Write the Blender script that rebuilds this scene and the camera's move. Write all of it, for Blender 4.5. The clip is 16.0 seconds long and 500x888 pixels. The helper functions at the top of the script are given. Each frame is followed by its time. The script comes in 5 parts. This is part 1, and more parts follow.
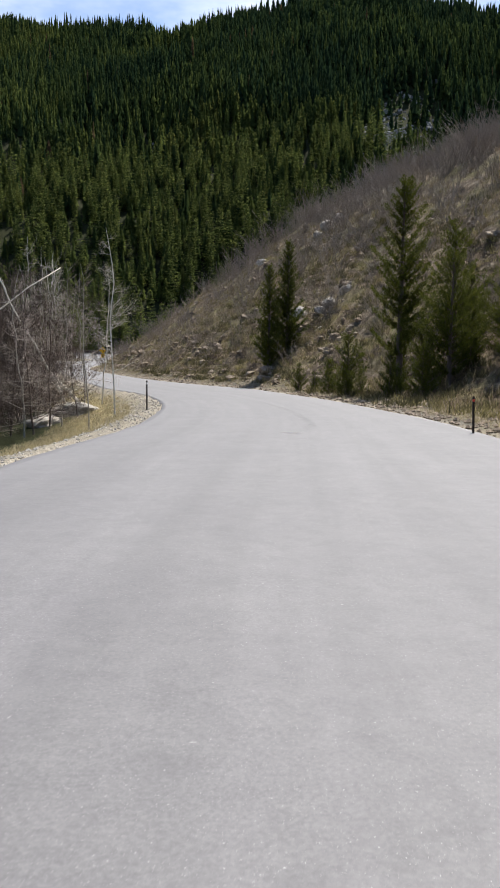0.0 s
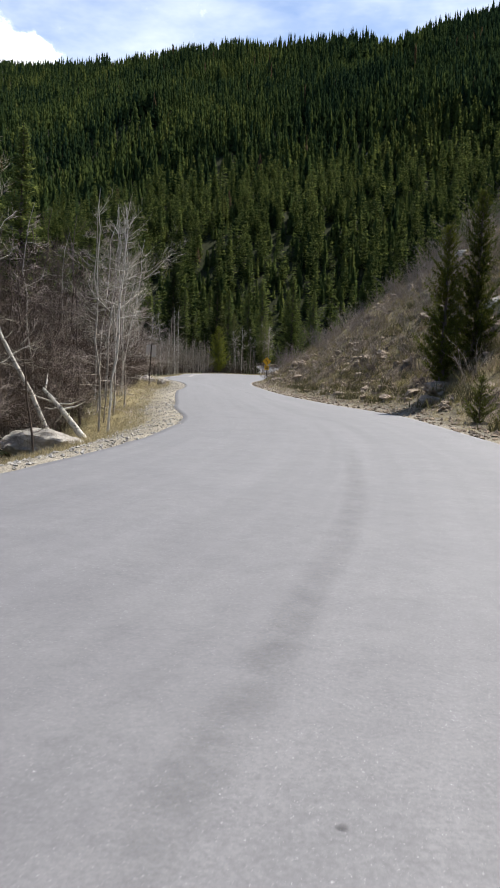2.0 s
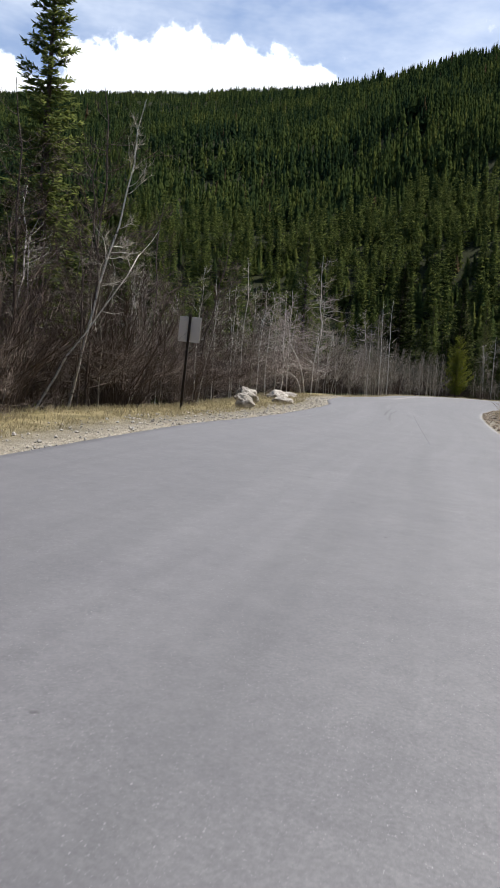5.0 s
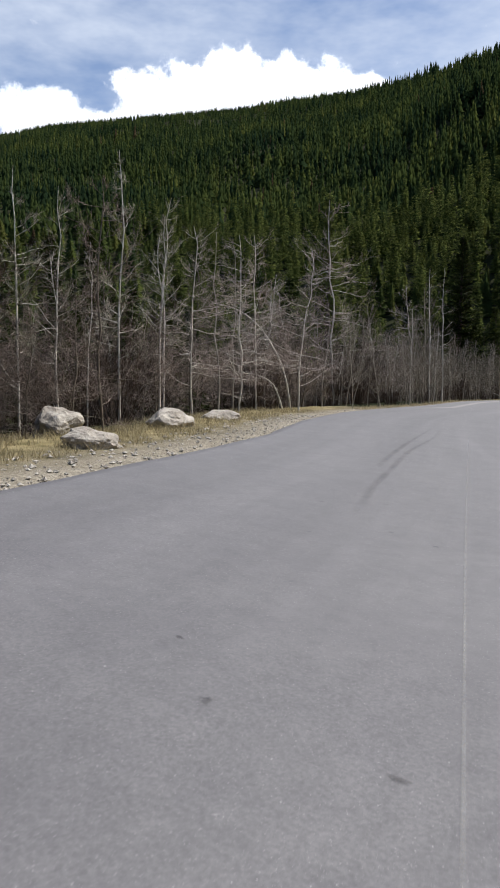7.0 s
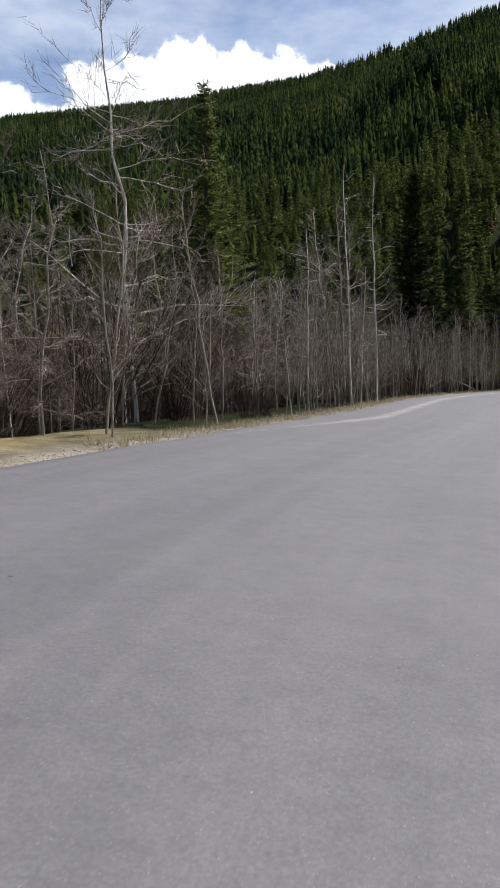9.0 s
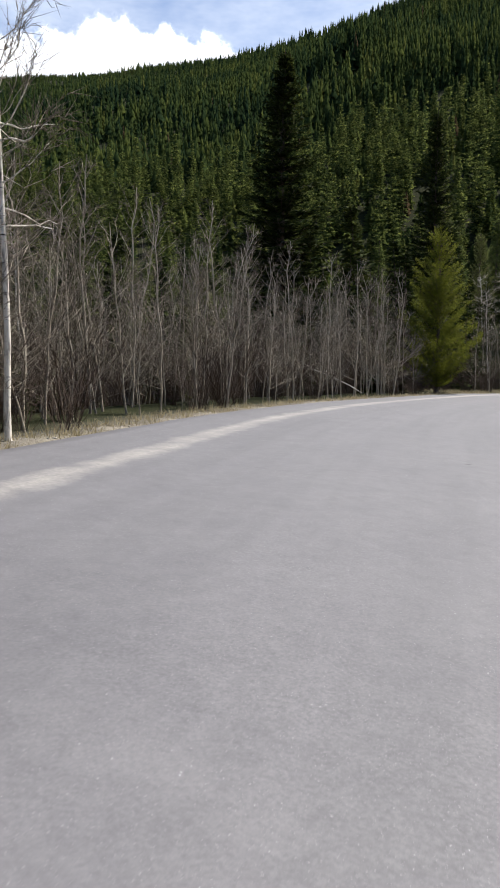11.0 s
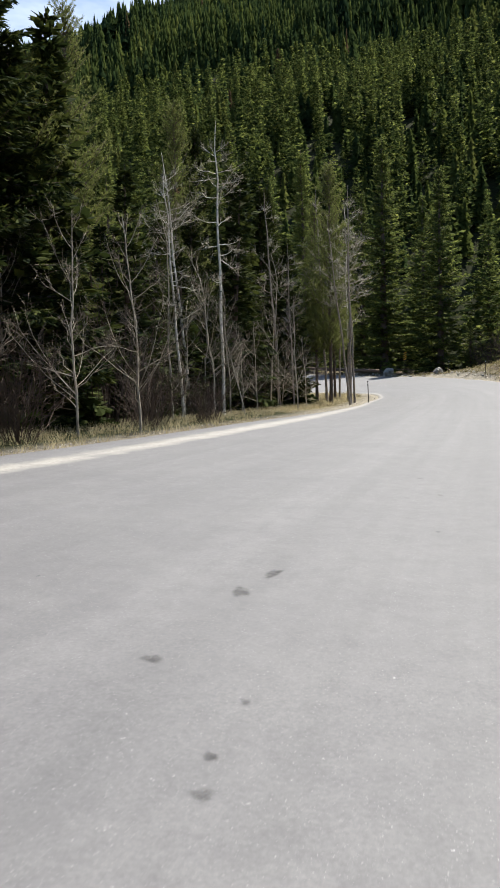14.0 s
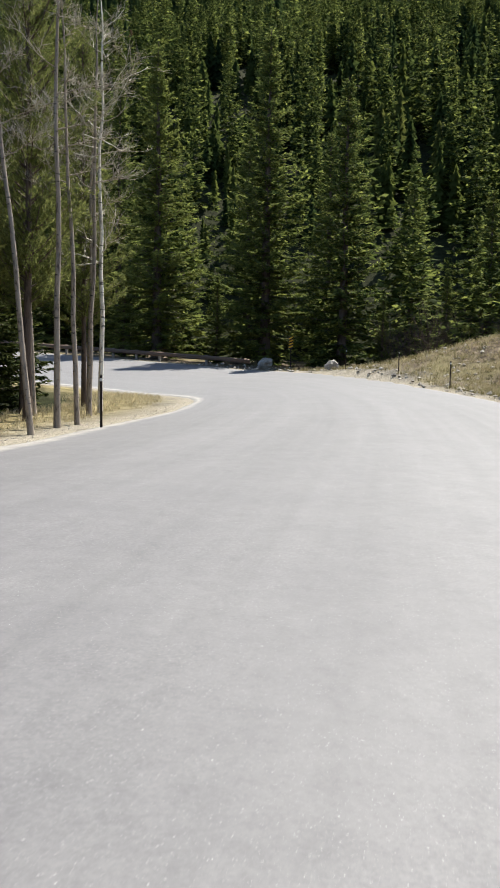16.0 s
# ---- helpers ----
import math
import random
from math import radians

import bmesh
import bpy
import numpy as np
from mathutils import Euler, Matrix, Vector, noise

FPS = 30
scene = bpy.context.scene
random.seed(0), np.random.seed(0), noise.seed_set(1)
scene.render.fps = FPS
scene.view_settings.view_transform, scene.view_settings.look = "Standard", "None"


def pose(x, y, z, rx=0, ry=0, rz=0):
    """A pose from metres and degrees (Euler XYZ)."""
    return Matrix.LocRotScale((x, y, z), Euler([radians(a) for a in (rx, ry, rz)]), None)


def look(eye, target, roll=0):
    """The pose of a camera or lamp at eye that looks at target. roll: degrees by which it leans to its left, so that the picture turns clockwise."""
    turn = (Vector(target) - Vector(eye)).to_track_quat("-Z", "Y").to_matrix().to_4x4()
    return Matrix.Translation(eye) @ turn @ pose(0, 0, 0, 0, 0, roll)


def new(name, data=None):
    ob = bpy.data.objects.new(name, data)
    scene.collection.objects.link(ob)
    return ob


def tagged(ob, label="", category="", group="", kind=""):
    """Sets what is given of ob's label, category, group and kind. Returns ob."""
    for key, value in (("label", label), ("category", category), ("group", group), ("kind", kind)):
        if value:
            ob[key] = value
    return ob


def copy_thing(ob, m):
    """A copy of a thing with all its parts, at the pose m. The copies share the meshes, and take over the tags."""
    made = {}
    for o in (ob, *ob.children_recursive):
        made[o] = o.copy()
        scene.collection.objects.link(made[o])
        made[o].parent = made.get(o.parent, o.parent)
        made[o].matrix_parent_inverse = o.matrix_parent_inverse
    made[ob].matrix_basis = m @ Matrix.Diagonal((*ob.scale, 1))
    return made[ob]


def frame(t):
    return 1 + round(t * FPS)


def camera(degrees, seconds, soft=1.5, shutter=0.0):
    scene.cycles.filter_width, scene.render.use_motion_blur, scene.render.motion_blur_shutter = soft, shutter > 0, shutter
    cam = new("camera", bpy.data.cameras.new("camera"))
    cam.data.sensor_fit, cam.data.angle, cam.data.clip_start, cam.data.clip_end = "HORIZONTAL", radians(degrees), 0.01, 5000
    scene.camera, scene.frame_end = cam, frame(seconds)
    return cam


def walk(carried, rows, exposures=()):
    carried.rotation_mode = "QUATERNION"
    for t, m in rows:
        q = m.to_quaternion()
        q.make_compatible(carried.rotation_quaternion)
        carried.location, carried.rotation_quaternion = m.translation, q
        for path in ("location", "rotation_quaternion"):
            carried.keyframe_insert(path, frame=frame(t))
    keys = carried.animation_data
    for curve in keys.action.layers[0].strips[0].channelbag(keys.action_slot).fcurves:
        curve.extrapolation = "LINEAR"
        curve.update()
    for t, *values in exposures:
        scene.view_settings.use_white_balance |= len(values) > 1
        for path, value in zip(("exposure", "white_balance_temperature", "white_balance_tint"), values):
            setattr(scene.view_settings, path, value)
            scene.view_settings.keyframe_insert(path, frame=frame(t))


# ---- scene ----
cam = camera(35.41, 16.0, soft=1.75, shutter=0.03)
# seconds, eye (x, y, z), yaw, pitch, roll
PATH = [
    (0.0, -0.00, -0.00, 1.883, 0.44, -6.39, -0.63),
    (0.5, 1.04, 4.61, 1.726, 4.52, -6.28, -0.26),
    (1.0, 1.85, 9.31, 1.578, 8.72, -6.06, -0.52),
    (1.5, 2.22, 14.26, 1.474, 12.43, -5.58, -1.00),
    (2.0, 2.23, 19.13, 1.384, 15.69, -5.40, -2.35),
    (2.5, 2.17, 24.00, 1.321, 18.82, -4.86, -1.86),
    (3.0, 1.77, 28.95, 1.276, 22.35, -4.58, -2.02),
    (3.5, 0.91, 33.99, 1.235, 26.05, -4.91, -2.49),
    (4.0, -0.29, 39.01, 1.202, 29.65, -4.85, -4.07),
    (4.2, -0.85, 41.00, 1.189, 30.86, -4.63, -4.44),
    (6.3, -8.36, 62.24, 1.061, 39.08, -5.03, -1.80),
    (6.5, -9.23, 64.30, 1.066, 39.29, -4.57, -1.10),
    (7.0, -11.51, 69.50, 1.094, 39.79, -4.04, -1.09),
    (7.5, -13.97, 74.88, 1.130, 39.55, -4.70, -1.47),
    (8.0, -16.40, 80.50, 1.180, 39.15, -4.43, -0.98),
    (8.2, -17.35, 82.77, 1.198, 38.89, -4.51, 0.01),
    (10.3, -26.19, 106.43, 1.266, 34.74, -4.85, -1.32),
    (10.5, -26.92, 108.67, 1.275, 34.07, -5.13, -1.73),
    (11.0, -28.64, 114.24, 1.298, 31.51, -5.01, -1.06),
    (11.5, -30.06, 119.76, 1.326, 29.29, -4.59, 0.16),
    (12.0, -31.24, 125.26, 1.356, 26.95, -3.92, 0.55),
    (12.5, -32.15, 131.05, 1.388, 24.44, -3.99, 2.02),
    (13.0, -32.93, 136.98, 1.426, 21.91, -3.47, 2.07),
    (13.5, -33.41, 142.94, 1.430, 20.02, -3.71, 2.81),
    (14.0, -33.83, 148.90, 1.414, 18.20, -4.18, 1.44),
    (14.5, -34.04, 155.07, 1.412, 16.62, -4.28, 0.15),
    (15.0, -34.03, 161.56, 1.444, 15.24, -4.73, 0.26),
    (15.5, -33.94, 168.26, 1.507, 14.08, -4.71, -0.80),
    (16.0, -33.92, 174.68, 1.583, 12.98, -4.88, -1.28),
]
# the car's camera opens and closes as the view changes
EXPOSURES = [(0.0, 0.85, 6400, 10), (3.0, 0.74, 6250, 10), (6.5, 0.45, 6250, 11), (8.2, 0.33, 6250, 11), (10.3, 0.64, 6300, 12), (13.0, 0.88, 6450, 8), (16.0, 1.17, 6480, 7)]
walk(cam, [(t, pose(x, y, z, 90 + p, r, yaw)) for t, x, y, z, yaw, p, r in PATH], EXPOSURES)

# ---- light ----
SUN_AZ, SUN_EL = -24.0, 59.0            # degrees left of +y, degrees up
world = bpy.data.worlds.new("sky")
scene.world = world
world.use_nodes = True
wn = world.node_tree.nodes
sky = wn.new("ShaderNodeTexSky")
sky.sky_type, sky.sun_disc = "NISHITA", False
sky.sun_elevation, sky.sun_rotation = radians(SUN_EL), radians(-SUN_AZ)
sky.altitude, sky.air_density, sky.dust_density, sky.ozone_density = 2500, 1.0, 2.2, 1.6
wn["Background"].inputs[1].default_value = 0.105
world.node_tree.links.new(sky.outputs[0], wn["Background"].inputs[0])
lamp = bpy.data.lights.new("sun", "SUN")
lamp.energy, lamp.angle, lamp.color = 4.5, radians(0.6), (1.0, 0.952, 0.88)
sun_to = Vector((-math.sin(radians(SUN_AZ)) * math.cos(radians(SUN_EL)), math.cos(radians(SUN_AZ)) * math.cos(radians(SUN_EL)), math.sin(radians(SUN_EL))))
new("sun", lamp).matrix_world = look(sun_to * 100, (0, 0, 0))


# ---- materials ----
class Mat:
    """A node material with a few shorthands."""

    def __init__(self, name, rough=0.8, metal=0.0, spec=0.2):
        self.m = bpy.data.materials.new(name)
        self.m.use_nodes = True
        self.t = self.m.node_tree
        self.b = self.t.nodes["Principled BSDF"]
        self.b.inputs["Roughness"].default_value = rough
        self.b.inputs["Metallic"].default_value = metal
        self.b.inputs["Specular IOR Level"].default_value = spec
        self.co = None

    def node(self, kind, **kw):
        n = self.t.nodes.new(kind)
        for k, v in kw.items():
            n.inputs[k].default_value = v
        return n

    def link(self, a, b):
        self.t.links.new(a, b)

    def coords(self, scale=(1, 1, 1), world_space=False):
        if world_space:
            src = self.t.nodes.new("ShaderNodeNewGeometry").outputs["Position"]
        else:
            src = self.t.nodes.new("ShaderNodeTexCoord").outputs["Object"]
        mp = self.node("ShaderNodeMapping", Scale=scale)
        self.link(src, mp.inputs["Vector"])
        return mp.outputs[0]

    def noise(self, scale, detail=4.0, rough=0.6, co=None):
        n = self.node("ShaderNodeTexNoise", Scale=scale, Detail=detail, Roughness=rough)
        if co is not None:
            self.link(co, n.inputs["Vector"])
        return n.outputs["Fac"]

    def distort(self, co, scale, amount):
        n = self.node("ShaderNodeTexNoise", Scale=scale, Detail=2.0)
        self.link(co, n.inputs["Vector"])
        v = self.t.nodes.new("ShaderNodeVectorMath")
        v.operation = "MULTIPLY_ADD"
        self.link(n.outputs["Color"], v.inputs[0])
        v.inputs[1].default_value = (amount, amount, amount)
        self.link(co, v.inputs[2])
        return v.outputs[0]

    def ramp(self, fac, stops):
        r = self.t.nodes.new("ShaderNodeValToRGB")
        e = r.color_ramp.elements
        while len(e) < len(stops):
            e.new(0.5)
        for k, (p, c) in zip(e, stops):
            k.position, k.color = p, (*c, 1) if len(c) == 3 else c
        self.link(fac, r.inputs[0])
        return r.outputs[0]

    def mix(self, fac, a, b, mode="MIX"):
        n = self.t.nodes.new("ShaderNodeMix")
        n.data_type, n.blend_type = "RGBA", mode
        for v, i in ((fac, 0), (a, 6), (b, 7)):
            if isinstance(v, (int, float)):
                n.inputs[i].default_value = v
            elif isinstance(v, tuple):
                n.inputs[i].default_value = (*v, 1)
            else:
                self.link(v, n.inputs[i])
        return n.outputs[2]

    def attr(self, name):
        n = self.t.nodes.new("ShaderNodeAttribute")
        n.attribute_name = name
        return n.outputs["Fac"]

    def color(self, c):
        if isinstance(c, tuple):
            self.b.inputs["Base Color"].default_value = (*c, 1)
        else:
            self.link(c, self.b.inputs["Base Color"])

    def bump(self, fac, dist, strength=0.6):
        n = self.node("ShaderNodeBump", Strength=strength, Distance=dist)
        self.link(fac, n.inputs["Height"])
        self.link(n.outputs[0], self.b.inputs["Normal"])

    def vary(self, a, b):
        """A colour between a and b by the object's own random number."""
        n = self.t.nodes.new("ShaderNodeObjectInfo")
        return self.ramp(n.outputs["Random"], [(0, a), (1, b)])


def asphalt():
    m = Mat("asphalt", 0.72, 0.0, 0.95)
    co = m.coords(world_space=True)
    grit = m.noise(48.0, 4.0, 0.8, co)
    patch = m.noise(0.22, 5.0, 0.62, co)
    base = m.ramp(grit, [(0.28, (0.062, 0.059, 0.060)), (0.5, (0.106, 0.101, 0.102)), (0.74, (0.166, 0.159, 0.158))])
    base = m.mix(m.ramp(patch, [(0.35, (0, 0, 0)), (0.7, (0.8, 0.8, 0.8))]), base, (0.116, 0.111, 0.111))
    # bands and streaks along the way that the cars take
    lane = m.attr("lane")
    band = m.ramp(m.node_add(lane, m.noise(0.5, 3.0, 0.5, co), 0.12), [(0.0, (0, 0, 0)), (0.40, (0, 0, 0)), (0.62, (1, 1, 1)), (1.0, (1, 1, 1))])
    base = m.mix(band, base, m.mix(0.10, base, (0.060, 0.058, 0.060)))
    way = m.t.nodes.new("ShaderNodeCombineXYZ")
    m.link(m.attr("across"), way.inputs[0])
    m.link(m.attr("along"), way.inputs[1])
    for sx, sy, lo, hi in ((0.8, 0.022, 0.90, 1.07), (3.2, 0.06, 0.93, 1.06)):
        mp = m.node("ShaderNodeMapping", Scale=(sx, sy, 1.0))
        m.link(way.outputs[0], mp.inputs["Vector"])
        base = m.mix(1.0, base, m.ramp(m.noise(1.0, 4.0, 0.6, mp.outputs[0]), [(0.33, (lo, lo, lo)), (0.66, (hi, hi, hi))]), "MULTIPLY")
    # mottling at hand's length
    mott = m.noise(5.5, 6.0, 0.8, co)
    base = m.mix(1.0, base, m.ramp(mott, [(0.30, (0.81, 0.80, 0.815)), (0.52, (1.0, 1.0, 1.0)), (0.72, (1.13, 1.125, 1.12))]), "MULTIPLY")
    base = m.mix(1.0, base, m.ramp(m.noise(1.1, 5.0, 0.65, co), [(0.34, (0.91, 0.90, 0.915)), (0.66, (1.08, 1.075, 1.07))]), "MULTIPLY")
    # single grains and pebbles
    speck = m.noise(115.0, 2.0, 0.6, co)
    base = m.mix(m.ramp(speck, [(0.67, (0, 0, 0)), (0.77, (0.8, 0.8, 0.8))]), base, (0.48, 0.47, 0.46))
    base = m.mix(m.ramp(speck, [(0.27, (0.7, 0.7, 0.7)), (0.34, (0, 0, 0))]), base, (0.075, 0.073, 0.073))
    for scale, size, few, dark, light in ((11.0, 0.075, 0.84, (0.10, 0.097, 0.095), (0.36, 0.35, 0.34)), (1.1, 0.04, 0.80, (0.085, 0.081, 0.078), (0.13, 0.125, 0.12))):
        v = m.node("ShaderNodeTexVoronoi", Scale=scale)
        m.link(m.distort(co, 9.0 * scale ** 0.5, 0.5 / scale), v.inputs["Vector"])
        sep = m.t.nodes.new("ShaderNodeSeparateColor")
        m.link(v.outputs["Color"], sep.inputs[0])
        spot = m.ramp(v.outputs["Distance"], [(size * 0.5, (0.8, 0.8, 0.8)), (size, (0, 0, 0))])
        pick = m.ramp(sep.outputs[0], [(few, (0, 0, 0)), (few + 0.1, (1, 1, 1))])
        kind = m.ramp(sep.outputs[1], [(0.5, dark), (0.52, light)])
        base = m.mix(m.mix(1.0, spot, pick, "MULTIPLY"), base, kind)
    dust = m.attr("dust")
    base = m.mix(m.ramp(m.node_add(dust, m.noise(1.6, 6.0, 0.7, co), 0.9), [(0.55, (0, 0, 0)), (1.0, (0.9, 0.9, 0.9))]), base, m.ramp(m.noise(22.0, 4.0, 0.7, co), [(0.3, (0.21, 0.19, 0.165)), (0.65, (0.40, 0.37, 0.32))]))
    m.color(base)
    m.bump(grit, 0.002, 0.12)
    return m.m


def _node_add(self, a, b, k):
    """a + k * (b - 0.5)"""
    s = self.t.nodes.new("ShaderNodeMath")
    s.operation = "MULTIPLY_ADD"
    self.link(b, s.inputs[0])
    s.inputs[1].default_value = k
    s2 = self.t.nodes.new("ShaderNodeMath")
    s2.operation = "ADD"
    s2.inputs[1].default_value = -0.5 * k
    self.link(a, s2.inputs[0])
    self.link(s2.outputs[0], s.inputs[2])
    return s.outputs[0]


Mat.node_add = _node_add


def ground_material():
    m = Mat("earth", 0.97, 0.0, 0.05)
    co = m.coords(world_space=True)
    fine, mid, wide = m.noise(18.0, 4.0, 0.7, co), m.noise(1.6, 5.0, 0.65, co), m.noise(0.25, 4.0, 0.6, co)
    soil = m.ramp(mid, [(0.3, (0.060, 0.054, 0.044)), (0.5, (0.120, 0.108, 0.088)), (0.7, (0.20, 0.18, 0.148))])
    straw = m.ramp(mid, [(0.3, (0.12, 0.10, 0.045)), (0.55, (0.27, 0.22, 0.11)), (0.75, (0.40, 0.335, 0.19))])
    gravel = m.ramp(fine, [(0.3, (0.14, 0.122, 0.092)), (0.5, (0.30, 0.265, 0.205)), (0.7, (0.47, 0.425, 0.34))])
    # stony soil; the darkest tones paint the shadow between its rocks
    scree = m.ramp(mid, [(0.34, (0.016, 0.011, 0.007)), (0.46, (0.058, 0.042, 0.027)), (0.56, (0.145, 0.110, 0.073)), (0.70, (0.34, 0.28, 0.205))])
    sage = m.ramp(fine, [(0.3, (0.070, 0.062, 0.026)), (0.6, (0.22, 0.19, 0.085))])
    scree = m.mix(m.ramp(wide, [(0.48, (0, 0, 0)), (0.62, (1, 1, 1))]), scree, sage)
    scree = m.mix(m.ramp(fine, [(0.45, (0, 0, 0)), (0.8, (1, 1, 1))]), scree, (0.19, 0.155, 0.12))
    # forest floor, coloured near black to hold the shade under the trees too
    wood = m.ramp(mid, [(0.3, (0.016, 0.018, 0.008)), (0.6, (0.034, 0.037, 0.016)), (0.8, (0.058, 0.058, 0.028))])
    c = m.mix(m.attr("straw"), soil, straw)
    c = m.mix(m.attr("scree"), c, scree)
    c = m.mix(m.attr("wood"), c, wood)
    c = m.mix(m.attr("gravel"), c, gravel)
    m.color(c)
    m.bump(m.node_add(mid, fine, 0.5), 0.12, 0.8)
    return m.m


def rock_material(name, a, b, lichen=0.4):
    m = Mat(name, 0.9)
    co = m.coords(world_space=True)
    n1, n2 = m.noise(2.2, 6.0, 0.7, co), m.noise(14.0, 4.0, 0.7, co)
    c = m.ramp(n1, [(0.3, a), (0.62, b), (0.8, tuple(min(1, v * 1.15) for v in b))])
    c = m.mix(m.ramp(n2, [(0.55, (0, 0, 0)), (0.75, (1, 1, 1))]), c, m.mix(lichen, c, (0.09, 0.085, 0.07)))
    m.color(c)
    m.bump(m.node_add(n1, n2, 0.6), 0.06, 0.9)
    return m.m


def bark_material(name, dark, light, scars=True):
    m = Mat(name, 0.85)
    co = m.coords((6, 6, 1.2))
    n = m.noise(3.0, 5.0, 0.7, co)
    c = m.ramp(n, [(0.35, dark), (0.5, light), (0.8, tuple(min(1, v * 1.12) for v in light))])
    if scars:
        s = m.noise(2.0, 3.0, 0.6, m.coords((2.0, 2.0, 7.0)))
        c = m.mix(m.ramp(s, [(0.60, (0, 0, 0)), (0.68, (1, 1, 1))]), c, (0.045, 0.04, 0.035))
    m.color(c)
    m.bump(n, 0.01, 0.5)
    return m.m


def needle_material(name, a, b, c, through_light=0.5):
    m = Mat(name, 0.8, 0.0, 0.06)
    isl = m.t.nodes.new("ShaderNodeNewGeometry").outputs["Random Per Island"]
    col = m.ramp(isl, [(0.0, a), (0.55, b), (1.0, c)])
    own = m.t.nodes.new("ShaderNodeObjectInfo").outputs["Random"]
    col = m.mix(m.ramp(own, [(0.0, (0.0, 0.0, 0.0)), (1.0, (0.35, 0.35, 0.35))]), col, c)
    m.color(col)
    m.b.inputs["Subsurface Weight"].default_value = 0.0
    tr = m.t.nodes.new("ShaderNodeBsdfTranslucent")
    m.link(col, tr.inputs[0])
    mx = m.node("ShaderNodeMixShader", Fac=through_light)
    m.link(m.b.outputs[0], mx.inputs[1])
    m.link(tr.outputs[0], mx.inputs[2])
    m.link(mx.outputs[0], m.t.nodes["Material Output"].inputs[0])
    return m.m


def forest_material():
    m = Mat("far_needles", 0.95, 0.0, 0.0)
    tint = m.attr("tint")
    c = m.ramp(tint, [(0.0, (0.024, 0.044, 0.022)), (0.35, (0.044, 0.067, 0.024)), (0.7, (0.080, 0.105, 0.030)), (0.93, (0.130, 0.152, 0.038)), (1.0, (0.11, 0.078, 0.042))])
    co = m.coords(world_space=True)
    c = m.mix(m.ramp(m.noise(0.55, 3.0, 0.7, co), [(0.35, (0, 0, 0)), (0.7, (1, 1, 1))]), c, m.mix(0.3, c, (0.01, 0.016, 0.009)))
    m.color(c)
    tr = m.t.nodes.new("ShaderNodeBsdfTranslucent")
    m.link(c, tr.inputs[0])
    mx = m.node("ShaderNodeMixShader", Fac=0.58)
    m.link(m.b.outputs[0], mx.inputs[1])
    m.link(tr.outputs[0], mx.inputs[2])
    m.link(mx.outputs[0], m.t.nodes["Material Output"].inputs[0])
    return m.m


def paint(name, c, rough=0.5, metal=0.0, wear=(0.2, 0.18, 0.16)):
    m = Mat(name, rough, metal)
    n = m.noise(9.0, 4.0, 0.65, m.coords())
    m.color(m.mix(m.ramp(n, [(0.55, (0, 0, 0)), (0.85, (0.5, 0.5, 0.5))]), c, wear))
    return m.m


ASPHALT, EARTH, FOREST = asphalt(), ground_material(), forest_material()
ROCK = rock_material("granite", (0.17, 0.145, 0.115), (0.50, 0.455, 0.385))
ROCK_SLOPE = rock_material("slope_rock", (0.11, 0.080, 0.053), (0.38, 0.30, 0.215), 0.5)
ROCK_CRAG = rock_material("crag_rock", (0.085, 0.082, 0.080), (0.33, 0.318, 0.31), 0.5)
ASPEN_BARK = bark_material("aspen_bark", (0.20, 0.175, 0.14), (0.74, 0.69, 0.58))
TWIG = bark_material("twig_bark", (0.165, 0.145, 0.108), (0.40, 0.36, 0.275), False)
SAP_TWIG = bark_material("sapling_twig", (0.065, 0.052, 0.037), (0.18, 0.15, 0.11), False)
GRAVEL = rock_material("gravel_stone", (0.27, 0.245, 0.21), (0.50, 0.46, 0.40), 0.2)
GREY_BARK = bark_material("grey_aspen_bark", (0.10, 0.085, 0.066), (0.44, 0.395, 0.32))
THIN_BARK = bark_material("thicket_twig", (0.085, 0.064, 0.050), (0.235, 0.185, 0.150), False)
PINK_TWIG = bark_material("pinkish_twig", (0.165, 0.132, 0.110), (0.43, 0.355, 0.30), False)
SAP_BARK = bark_material("sapling_bark", (0.13, 0.108, 0.078), (0.40, 0.35, 0.265), False)
BROWN_BARK = bark_material("brown_bark", (0.042, 0.031, 0.024), (0.125, 0.096, 0.074), False)
# brown bark, darkened further to paint the shadow depths of the thicket
BRUSH = bark_material("brush_bark", (0.032, 0.022, 0.016), (0.092, 0.066, 0.048), False)
WILLOW = bark_material("willow_bark", (0.11, 0.088, 0.068), (0.29, 0.24, 0.19), False)
PINE_BARK = bark_material("pine_bark", (0.045, 0.034, 0.026), (0.115, 0.085, 0.065), False)
NEEDLES_DARK = needle_material("spruce_needles", (0.032, 0.052, 0.018), (0.105, 0.134, 0.037), (0.27, 0.295, 0.080), 0.5)
NEEDLES_FOOT = needle_material("wood_needles", (0.023, 0.037, 0.012), (0.084, 0.108, 0.029), (0.24, 0.265, 0.068), 0.5)
# spruce needles with the shade of the backlit side put into their colour
NEEDLES_SHADED = needle_material("shaded_needles", (0.012, 0.021, 0.007), (0.029, 0.042, 0.012), (0.085, 0.098, 0.024), 0.25)
# darker copy of the aspen bark, with the bend's shade in its colour
SHADED_BARK = bark_material("shaded_bark", (0.085, 0.068, 0.052), (0.30, 0.25, 0.195))
NEEDLES_PINE = needle_material("pine_needles", (0.020, 0.028, 0.006), (0.048, 0.062, 0.011), (0.165, 0.175, 0.028), 0.30)
NEEDLES_LIGHT = needle_material("olive_needles", (0.050, 0.062, 0.018), (0.115, 0.130, 0.040), (0.25, 0.265, 0.085), 0.5)
